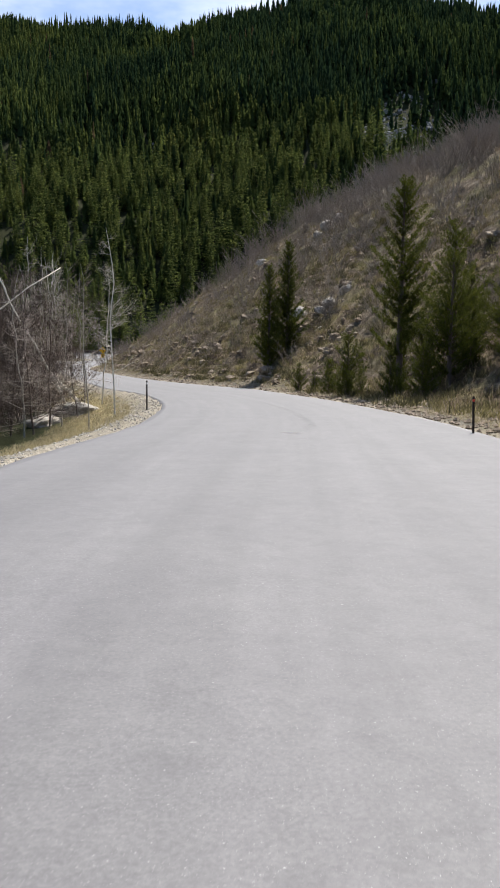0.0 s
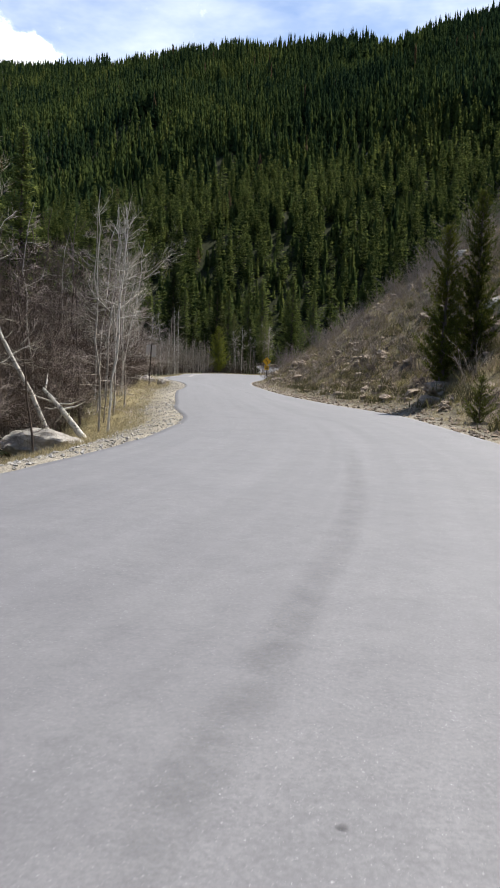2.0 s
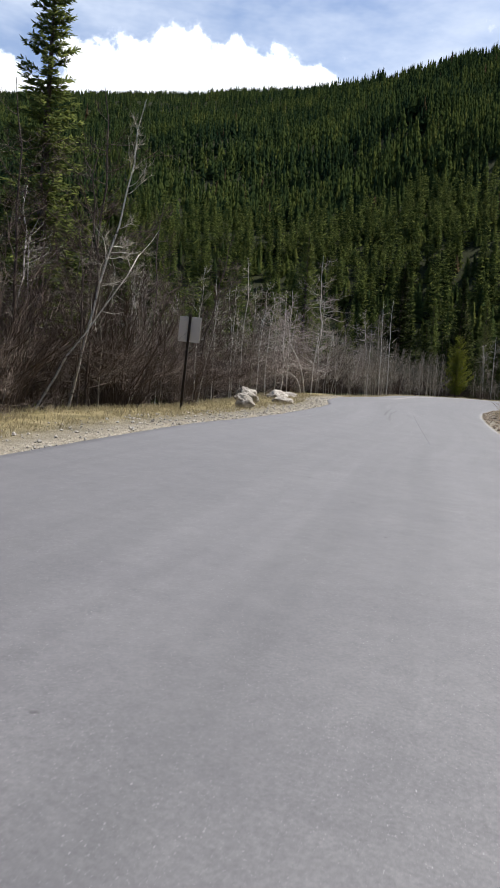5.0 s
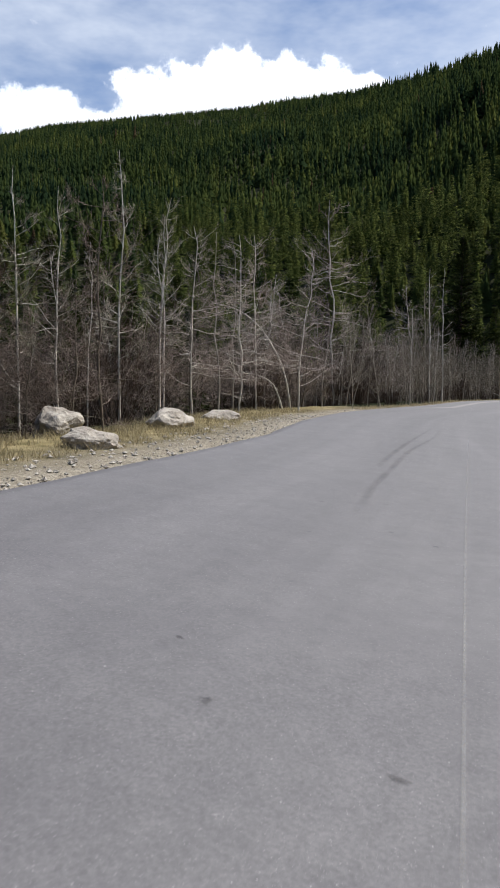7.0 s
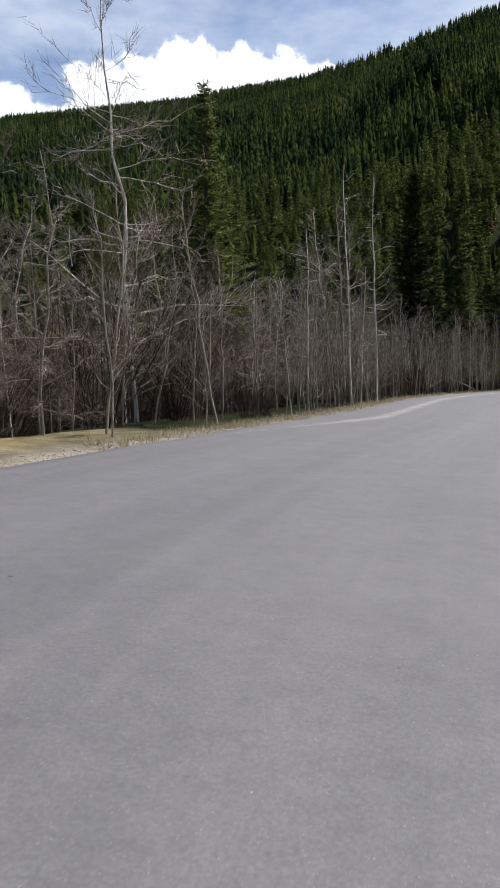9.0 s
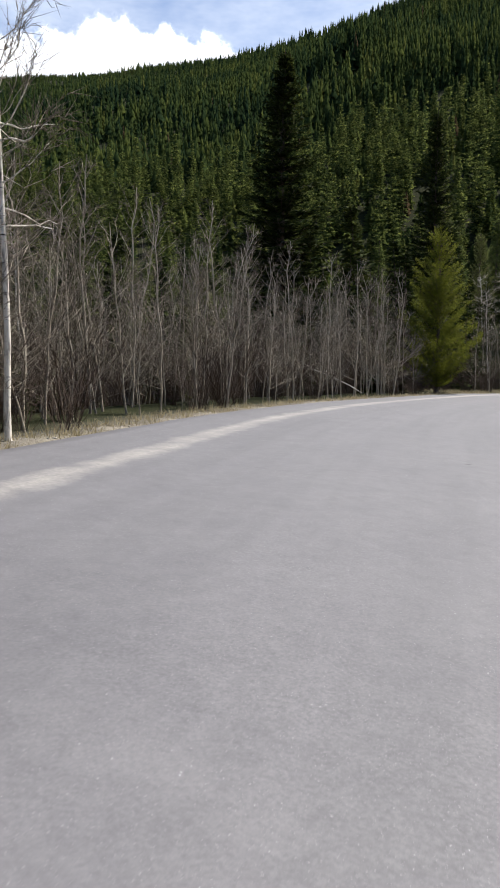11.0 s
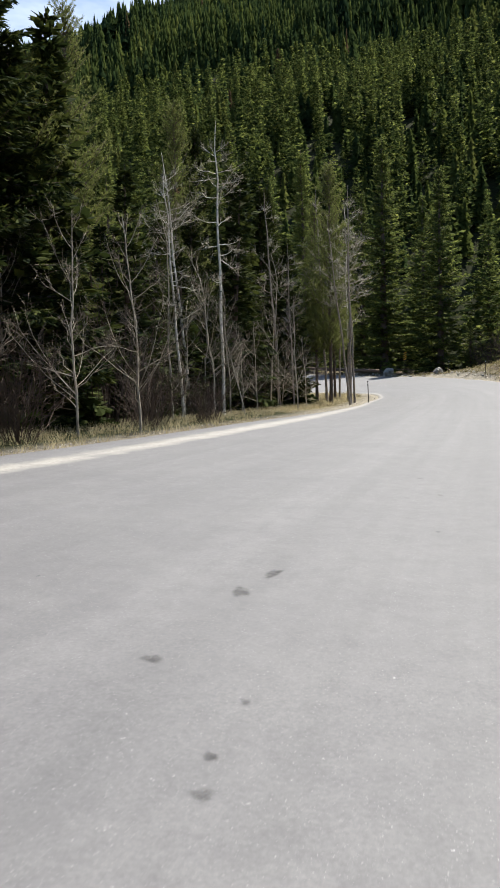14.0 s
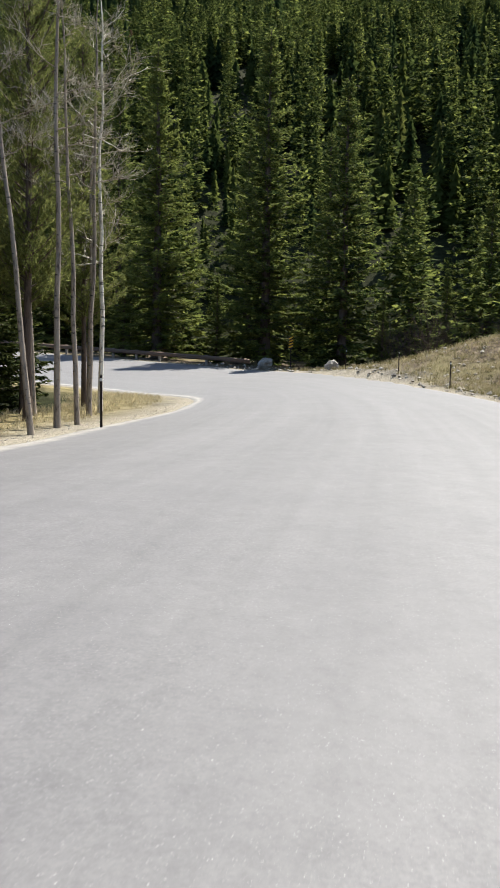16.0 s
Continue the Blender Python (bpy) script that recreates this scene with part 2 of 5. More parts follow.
NEEDLES_GOLD = needle_material("young_pine_needles", (0.032, 0.042, 0.007), (0.105, 0.120, 0.016), (0.33, 0.345, 0.050), 0.40)
STRAW = needle_material("dry_grass", (0.18, 0.145, 0.080), (0.33, 0.275, 0.155), (0.48, 0.42, 0.27))
SAGE = needle_material("sage", (0.060, 0.056, 0.022), (0.150, 0.130, 0.055), (0.29, 0.245, 0.12))
TUFT = needle_material("low_brush", (0.022, 0.022, 0.010), (0.060, 0.056, 0.026), (0.14, 0.125, 0.062), 0.3)
HEATH = needle_material("heath", (0.060, 0.044, 0.028), (0.150, 0.115, 0.075), (0.29, 0.235, 0.165))
POST_BROWN = paint("post_brown", (0.035, 0.026, 0.02), 0.7, 0.3)
SIGN_YELLOW = paint("sign_yellow", (0.75, 0.40, 0.02), 0.45, 0.0, (0.6, 0.36, 0.06))
SIGN_BLACK = paint("sign_black", (0.015, 0.014, 0.013), 0.5)
SIGN_BACK = paint("sign_back", (0.62, 0.55, 0.45), 0.6, 0.0, (0.45, 0.38, 0.3))
SIGN_RED = paint("reflector_red", (0.55, 0.05, 0.03), 0.35)
REFLECTOR = paint("reflector_white", (0.75, 0.75, 0.72), 0.3)
RAIL_STEEL = paint("rail_steel", (0.16, 0.11, 0.08), 0.6, 0.5)
LOG = bark_material("log_wood", (0.11, 0.09, 0.07), (0.30, 0.26, 0.21), False)


# ---- helpers ----
def mesh_of(name, verts, faces, mat, smooth=False):
    me = bpy.data.meshes.new(name)
    me.from_pydata(np.asarray(verts, dtype=float).tolist(), [], faces if isinstance(faces, list) else faces.tolist())
    me.materials.append(mat)
    if smooth:
        me.shade_smooth()
    me.update()
    return me


def part(name, data, parent, label=""):
    ob = new(name, data)
    ob.parent = parent
    if label:
        ob["label"] = label
    return ob


def bm_mesh(name, bm, mat, smooth=False):
    me = bpy.data.meshes.new(name)
    bm.normal_update()
    bm.to_mesh(me)
    bm.free()
    me.materials.append(mat)
    if smooth:
        me.shade_smooth()
    return me


class Soup:
    """Vertices and faces gathered for one mesh."""

    def __init__(self):
        self.v, self.f, self.n = [], [], 0

    def add(self, v, f):
        self.v.append(np.asarray(v, dtype=float))
        self.f += [tuple(i + self.n for i in q) for q in f]
        self.n += len(v)

    def tube(self, pts, radii, sides=5, cap=False, tip=False):
        pts = np.asarray(pts, dtype=float)
        n = len(pts)
        d = np.gradient(pts, axis=0)
        d /= np.linalg.norm(d, axis=1)[:, None] + 1e-9
        ref = np.array([0.31, 0.87, 0.38]) if abs(d[0][2]) > 0.6 else np.array([0.0, 0.1, 1.0])
        a = np.cross(d, ref)
        a /= np.linalg.norm(a, axis=1)[:, None] + 1e-9
        b = np.cross(d, a)
        th = np.linspace(0, 2 * np.pi, sides, endpoint=False)
        ring = pts[:, None, :] + np.asarray(radii)[:, None, None] * (np.cos(th)[None, :, None] * a[:, None, :] + np.sin(th)[None, :, None] * b[:, None, :])
        f = [(i * sides + j, i * sides + (j + 1) % sides, (i + 1) * sides + (j + 1) % sides, (i + 1) * sides + j) for i in range(n - 1) for j in range(sides)]
        if tip:
            f = f[:-sides] + [((n - 2) * sides + j, (n - 2) * sides + (j + 1) % sides, (n - 1) * sides) for j in range(sides)]
            self.add(np.vstack([ring.reshape(-1, 3)[:(n - 1) * sides], pts[-1:]]), f)
            return
        if cap:
            f += [tuple(range(sides))[::-1], tuple((n - 1) * sides + j for j in range(sides))]
        self.add(ring.reshape(-1, 3), f)

    def mesh(self, name, mat, smooth=False):
        return mesh_of(name, np.vstack(self.v), self.f, mat, smooth)


# ---- the plan ----
ROAD_Y = [-60, -30, 0, 25, 62, 106, 143, 175, 200, 215, 230, 260]
ROAD_Z = [1.9, 1.2, 0.53, 0.0, -0.29, -0.08, 0.08, 0.25, 0.85, 1.3, 1.6, 1.8]
LEFT = [(-3.0, -60), (-4.2, -30), (-4.2, 0), (-3.7, 11), (-3.1, 20), (-3.4, 28), (-4.3, 34.5), (-6.1, 41.5), (-8.9, 48), (-10.6, 52.5), (-14.4, 62.5), (-16.0, 68), (-18.3, 74.5), (-21.3, 81.5),
        (-25.2, 88.5), (-28.9, 96.5), (-31.1, 104), (-33.2, 112), (-36.2, 121), (-39.0, 130), (-40.5, 139), (-40.9, 149), (-40.7, 160), (-40.7, 171), (-40.7, 182), (-41.0, 190), (-41.6, 198.5), (-44.4, 205.8), (-54, 208.8), (-72, 210), (-98, 209)]
RIGHT = [(6.5, -60), (5.5, -30), (5.2, 0), (5.3, 12), (5.4, 22), (4.8, 28), (3.6, 36), (1.9, 43), (-0.2, 51), (-2.2, 56.3), (-5.8, 64.3), (-8.4, 70), (-11.4, 77), (-14.4, 84.5),
         (-17.2, 92), (-20.2, 100.5), (-22.8, 109), (-25.0, 118), (-26.8, 128), (-28.2, 138), (-29.0, 149), (-29.4, 160), (-29.7, 172), (-30.2, 184), (-31.1, 196), (-32.6, 205), (-36.2, 216), (-42.0, 223), (-55, 227), (-72, 228), (-98, 227)]
# how far the left edge lies above the lane: the road is banked through the right-hand bend
BANK_Y, BANK_Z = [50, 62, 75, 110, 155, 170, 180, 188, 205, 212, 226], [0, 0.25, 0.37, 0.39, 0.43, 0.22, 0, -0.18, -0.25, -0.35, -1.8]


def smooth_line(pts, n=8):
    p = np.array(pts, dtype=float)
    p = np.vstack([2 * p[0] - p[1], p, 2 * p[-1] - p[-2]])
    out = []
    for i in range(1, len(p) - 2):
        for k in range(n):
            t = k / n
            a, b, c, d = p[i - 1:i + 3]
            out.append(0.5 * (2 * b + (c - a) * t + (2 * a - 5 * b + 4 * c - d) * t * t + (3 * b - a - 3 * c + d) * t ** 3))
    return np.array(out + [p[-2]])


EDGE_L, EDGE_R = smooth_line(LEFT), smooth_line(RIGHT)


def road_z(x, y):
    """Height of the lane, which climbs again past the last bend."""
    return np.interp(y, np.linspace(-60, 260, 161), ROAD_FINE) + 0.055 * np.clip(-46 - x, 0, 60) * np.clip((y - 190) / 10, 0, 1)


def bank(y):
    return np.interp(y, BANK_Y, BANK_Z)


_yy = np.linspace(-60, 260, 161)
_zz = np.interp(_yy, ROAD_Y, ROAD_Z)
for _ in range(6):
    _zz = np.convolve(np.pad(_zz, 2, mode="edge"), np.ones(5) / 5, mode="valid")
ROAD_FINE = _zz


def to_line(p, line):
    """Distance from points p to a polyline, and the nearest place on it."""
    best, near = np.full(len(p), 1e9), np.zeros((len(p), 2))
    for a, b in zip(line[:-1], line[1:]):
        d = b - a
        t = np.clip(((p - a) @ d) / (d @ d + 1e-12), 0, 1)
        q = a + t[:, None] * d
        e = np.hypot(*(p - q).T)
        m = e < best
        best[m], near[m] = e[m], q[m]
    return best, near


def inside_road(p):
    poly = np.vstack([EDGE_L, EDGE_R[::-1]])
    res = np.zeros(len(p), bool)
    a = poly[-1]
    for b in poly:
        cross = (a[1] > p[:, 1]) != (b[1] > p[:, 1])
        with np.errstate(divide="ignore", invalid="ignore"):
            xi = a[0] + (p[:, 1] - a[1]) * (b[0] - a[0]) / (b[1] - a[1])
        res ^= cross & (p[:, 0] < xi)
        a = b
    return res


def fbm(p, scale, octaves=4, seed=0.0):
    """Value noise on the plane, made of turned sine lattices."""
    r = np.random.RandomState(int(seed) + 7)
    out, amp, tot = np.zeros(len(p)), 1.0, 0.0
    f = 1.0 / scale
    for _ in range(octaves):
        s = np.zeros(len(p))
        for _k in range(4):
            th, ph = r.uniform(0, 2 * np.pi, 2)
            s += np.sin((p[:, 0] * np.cos(th) + p[:, 1] * np.sin(th)) * f * 2 * np.pi * r.uniform(0.7, 1.3) + ph)
        out += amp * s / 4
        tot += amp
        amp *= 0.5
        f *= 2.0
    return out / tot


HUB = np.array([-18.0, 75.0])
RIDGE_AZ = [-180, -120, -60, -30, -10, -2.5, 1.9, 3.4, 5.2, 9.7, 14, 17, 20, 22, 25, 27.5, 31, 34, 38, 42, 48, 54, 57, 60, 75, 95, 120, 180]
RIDGE_EL = [6, 8, 12, 22, 26.8, 25.9, 25.3, 24.65, 24.3, 24.2, 24.0, 23.7, 23.15, 22.95, 22.15, 21.6, 20.9, 20.45, 19.95, 19.3, 18.6, 17.7, 16.75, 16.0, 14, 11, 8, 6]
CREST_AZ, CREST_R = [-180, -2, 5, 13, 24, 34, 42, 180], [540, 540, 560, 620, 700, 1050, 1350, 1350]
FOOT_AZ = [-180, -90, -40, -10, 10, 30, 50, 75, 110, 180]
FOOT_R = [420, 300, 230, 180, 179, 184, 178, 165, 240, 420]


def mountain(p):
    d = p - HUB
    r = np.hypot(d[:, 0], d[:, 1])
    az = np.degrees(np.arctan2(-d[:, 0], d[:, 1]))
    foot, el, ridge = np.interp(az, FOOT_AZ, FOOT_R), np.interp(az, RIDGE_AZ, RIDGE_EL), np.interp(az, CREST_AZ, CREST_R)
    top = ridge * np.tan(np.radians(el)) - 8.0
    s = np.clip((r - foot) / (ridge - foot), 0, 1)
    h = top * s ** 0.92
    gully = fbm(p, 190, 3, 3) * 19 * np.clip(s * 4, 0, 1) * np.clip((1 - s) * 3.0, 0.0, 1)
    h = h + gully * np.clip(h / 40, 0, 1)
    back = np.clip((r - ridge) / 800, 0, 1)
    return h * (1 - back) ** 1.5 - 3 * back


def terrain(p, full=False):
    """Height of the ground at points p (n x 2), with the masks of its surfaces."""
    dl, yl = to_line(p, EDGE_L)
    dr, yr = to_line(p, EDGE_R)
    ins = inside_road(p)
    left = (dl < dr) & ~ins
    d = np.where(left, dl, dr)
    near = np.where(left[:, None], yl, yr)
    ynear = near[:, 1]
    base = road_z(near[:, 0], ynear) + np.where(left, bank(ynear), -0.35 * bank(ynear))
    rough = fbm(p, 9.0, 4, 1)
    # left: gravel shoulder, grass lip, then down to the creek
    lo = np.interp(d, [0, 1.0, 3.0, 5.0, 9.0, 16, 60], [-0.03, -0.04, 0.02, -0.25, -1.1, -1.7, -2.2]) + rough * np.clip((d - 1.2) / 6, 0, 1) * 0.35 - 0.95 * np.clip((d - 0.5) / 3.0, 0, 1) * np.clip((60 - ynear) / 15, 0, 1)
    # right: ditch, then the steep stony hillside, which ends past the yellow sign
    nose = np.clip((150 - ynear) / 45, 0, 1) * np.clip((ynear + 45) / 30, 0.25, 1)
    nose = nose * nose * (3 - 2 * nose)
    bench = 3.6 * np.clip((49 - ynear) / 6, 0, 1)          # a level strip at the foot of the slope
    climb = np.interp(d - bench, [-9, 0, 0.8, 2.0, 4.0, 30, 60, 120, 400], [-0.03, -0.03, 0.02, 0.45, 1.95, 21.0, 36, 54, 62])
    hi = climb * (0.04 + 0.96 * nose) + rough * np.clip((d - 1.5) / 5, 0, 1) * (0.25 + 0.75 * nose) * 0.8 + fbm(p, 4.0, 4, 8) * np.clip((d - 1.2) / 2.5, 0, 1) * nose * 0.95
    mound = 2.6 * np.exp(-(((p[:, 0] + 25.5) / 10.0) ** 2 + ((p[:, 1] - 222.5) / 7.0) ** 2) ** 1.3)
    hi = hi + mound
    z = base + np.where(left, lo, hi)
    lane_z = road_z(p[:, 0], p[:, 1]) + bank(p[:, 1]) * np.interp(dl / (dl + dr + 1e-6), [0, 0.55, 1], [1, 0, -0.35])
    z = np.where(ins, lane_z - 0.06 - 0.25 * np.clip(np.minimum(dl, dr) / 1.5, 0, 1), z)
    far = mountain(p)
    z = np.where(ins, z, np.maximum(z, far + np.where(far > 0.5, 0, -50)))
    if not full:
        return z
    n2 = fbm(p, 3.1, 3, 5)
    gravel = np.clip(1.2 - d / (1.05 + 0.5 * n2), 0, 1) * left + np.clip(1.2 - d / 0.55, 0, 1) * (~left)
    bare = left * np.clip((ynear - 100) / 8, 0, 1) * np.clip((184 - ynear) / 10, 0, 1)
    gravel = np.clip(gravel * (1 - bare * np.clip((d - 0.1) / 0.3, 0, 1)) + ins, 0, 1)
    straw = left * np.clip(1.3 - np.abs(d - 3.0) / (2.2 + 0.8 * n2), 0, 1) * (1 - 0.9 * bare * np.clip((d - 0.3) / 0.4, 0, 1)) + (~left) * np.clip(0.7 * n2 + 0.2, 0, 1) * (d < 40)
    scree = (~left) * np.clip((d - 1.2) / 1.5, 0, 1) * (1 - np.clip((d - 45) / 20, 0, 1))
    # begins just behind the grass, where the thicket's painted shade starts
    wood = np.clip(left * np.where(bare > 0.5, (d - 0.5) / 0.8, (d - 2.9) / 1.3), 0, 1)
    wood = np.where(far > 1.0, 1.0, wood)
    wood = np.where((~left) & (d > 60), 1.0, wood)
    return z, dict(gravel=gravel, straw=np.clip(straw, 0, 1), scree=np.clip(scree, 0, 1), wood=wood)


def grid_axis(a, b, step, lo, hi, growth=1.12):
    mid = list(np.arange(a, b + 1e-6, step))
    out, s, v = [], step, a
    while v > lo:
        s = min(s * growth, 60)
        v -= s
        out.append(v)
    up, s, v = [], step, b
    while v < hi:
        s = min(s * growth, 60)
        v += s
        up.append(v)
    return np.array(out[::-1] + mid + up)


# ---- ground ----
gx, gy = grid_axis(-72, 34, 0.75, -2600, 2600), grid_axis(-20, 236, 0.85, -2600, 2600)
GX, GY = np.meshgrid(gx, gy, indexing="ij")
flat = np.stack([GX.ravel(), GY.ravel()], 1)
gz, masks = terrain(flat, True)
nx, ny = len(gx), len(gy)
idx = np.arange(nx * ny).reshape(nx, ny)
quads = np.stack([idx[:-1, :-1], idx[1:, :-1], idx[1:, 1:], idx[:-1, 1:]], -1).reshape(-1, 4)
HEIGHT = gz.reshape(nx, ny)


def grade(x, y):
    """Height of the ground sheet at one place."""
    i, j = int(np.clip(np.searchsorted(gx, x) - 1, 0, nx - 2)), int(np.clip(np.searchsorted(gy, y) - 1, 0, ny - 2))
    a, b = (x - gx[i]) / (gx[i + 1] - gx[i]), (y - gy[j]) / (gy[j + 1] - gy[j])
    return float((HEIGHT[i, j] * (1 - a) + HEIGHT[i + 1, j] * a) * (1 - b) + (HEIGHT[i, j + 1] * (1 - a) + HEIGHT[i + 1, j + 1] * a) * b)


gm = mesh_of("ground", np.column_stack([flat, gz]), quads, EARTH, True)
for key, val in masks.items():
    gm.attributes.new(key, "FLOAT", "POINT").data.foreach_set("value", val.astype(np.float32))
tagged(new("ground", gm), "valley ground of gravel shoulder, dry grass and stony slope", "ground", kind="structure")

# ---- road ----
W = 44
u = np.linspace(0, 1, W + 1)
cross = EDGE_L[:, None, :] * (1 - u)[None, :, None] + EDGE_R[:, None, :] * u[None, :, None]
ragged = fbm(cross[:, 0], 2.3, 3, 9) * 0.10
cross[:, 0, 0] += ragged
rz = road_z(cross[:, :, 0], cross[:, :, 1]) + bank(cross[:, :, 1]) * np.interp(u, [0, 0.55, 1], [1, 0, -0.35])[None, :] + 0.05 * (1 - (2 * u - 1) ** 2)[None, :] - 0.03
# thick edges
top = np.dstack([cross, rz])
lower = top[:, [0, W]].copy()
lower[:, :, 2] -= 0.16
lower[:, 0, :2] += (top[:, 0, :2] - top[:, 1, :2]) * 0.25
lower[:, 1, :2] += (top[:, W, :2] - top[:, W - 1, :2]) * 0.25
allv = np.concatenate([lower[:, :1], top, lower[:, 1:]], axis=1)
k = W + 3
ii = np.arange(len(EDGE_L) * k).reshape(-1, k)
rq = np.stack([ii[:-1, :-1], ii[:-1, 1:], ii[1:, 1:], ii[1:, :-1]], -1).reshape(-1, 4)
rm = mesh_of("road", allv.reshape(-1, 3), rq, ASPHALT, True)
uu = np.concatenate([[0], u, [1]])
lane = sum(np.exp(-((uu - c) / 0.024) ** 2) for c in (0.19, 0.345, 0.50, 0.60, 0.79))
mid_line = (EDGE_L + EDGE_R) / 2
run = np.concatenate([[0], np.cumsum(np.hypot(*np.diff(mid_line, axis=0).T))])
breadth = np.hypot(*(EDGE_R - EDGE_L).T)
from_left, from_right = breadth[:, None] * uu[None, :], breadth[:, None] * (1 - uu)[None, :]
# sand lies along both edges; by the pull-out it lies in a line beside the grey strip
line_at = np.interp(allv[:, :, 1], [102, 112, 172, 190], [0.0, 1.55, 1.45, 0.0])
spread = np.interp(allv[:, :, 1], [102, 112, 150, 172, 205], [0.25, 0.42, 0.52, 0.9, 1.1])
dust = np.clip(np.interp(allv[:, :, 1], [102, 112, 165, 185], [0.55, 0.85, 1.0, 1.0]) * np.exp(-((from_left - line_at) / spread) ** 2) + 0.7 * np.clip(1 - from_right / 0.6, 0, 1), 0, 1)
for key, val in (("lane", np.tile(lane, len(EDGE_L))), ("along", np.repeat(run, k)), ("across", (breadth[:, None] * uu[None, :]).ravel()), ("dust", dust.ravel())):
    rm.attributes.new(key, "FLOAT", "POINT").data.foreach_set("value", val.astype(np.float32))
tagged(new("road", rm), "pale weathered asphalt mountain road with faint tyre tracks", "road", kind="structure")

# ---- cloud bank, far behind the ridge ----
def cloud_backdrop():
    azs, els = np.linspace(-22, 82, 150), np.linspace(8, 52, 90)
    A, E = np.meshgrid(azs, els, indexing="ij")
    R = 3600.0
    ra, re = np.radians(A), np.radians(E)
    v = np.stack([-np.sin(ra) * np.cos(re) * R + HUB[0], np.cos(ra) * np.cos(re) * R + HUB[1], np.sin(re) * R], -1).reshape(-1, 3)
    q = np.arange(A.size).reshape(A.shape)
    f = np.stack([q[:-1, :-1], q[1:, :-1], q[1:, 1:], q[:-1, 1:]], -1).reshape(-1, 4)
    # heaps: azimuth, elevation, half widths
    cover = np.zeros(A.size)
    a, e = A.ravel(), E.ravel()
    for ca, ce, wa, we in ((46, 19.3, 4.6, 2.7), (41.5, 20.0, 3.0, 3.2), (37.5, 20.2, 3.0, 2.6), (34.4, 20.2, 2.2, 2.0), (31.8, 20.2, 2.0, 1.1), (55, 17.5, 3.4, 2.6), (62, 16, 4, 4), (44, 17, 12, 3.2)):
        cover = np.maximum(cover, 1.25 - np.sqrt(((a - ca) / wa) ** 2 + ((e - ce) / we) ** 2))
    me = mesh_of("clouds", v, f, None, True)
    me.attributes.new("cover", "FLOAT", "POINT").data.foreach_set("value", cover.astype(np.float32))
    m = Mat("cloud", 1.0)
    co = m.coords((1 / 3600, 1 / 3600, 1 / 3600))
    puff = m.noise(26.0, 7.0, 0.62, co)
    dense = m.ramp(m.node_add(m.attr("cover"), puff, 1.5), [(0.22, (0, 0, 0)), (0.42, (1, 1, 1))])
    veil = m.ramp(m.noise(5.0, 5.0, 0.6, m.coords((1 / 3600, 1 / 3600, 2.6 / 3600))), [(0.34, (0.12, 0.12, 0.12)), (0.70, (0.85, 0.85, 0.85))])
    alpha = m.mix(1.0, dense, veil, "LIGHTEN")
    em = m.node("ShaderNodeEmission", Strength=1.0)
    lit = m.ramp(m.noise(14.0, 5.0, 0.6, co), [(0.3, (0.80, 0.87, 0.98)), (0.6, (1.0, 1.0, 1.0))])
    m.link(m.mix(dense, (0.60, 0.65, 0.73), lit), em.inputs[0])
    tr = m.t.nodes.new("ShaderNodeBsdfTransparent")
    mx = m.t.nodes.new("ShaderNodeMixShader")
    m.link(alpha, mx.inputs[0])
    m.link(tr.outputs[0], mx.inputs[1])
    m.link(em.outputs[0], mx.inputs[2])
    m.link(mx.outputs[0], m.t.nodes["Material Output"].inputs[0])
    me.materials.clear()
    me.materials.append(m.m)
    tagged(new("backdrop", me), "bright white heaped clouds and thin haze in the sky", "clouds", kind="structure")


cloud_backdrop()


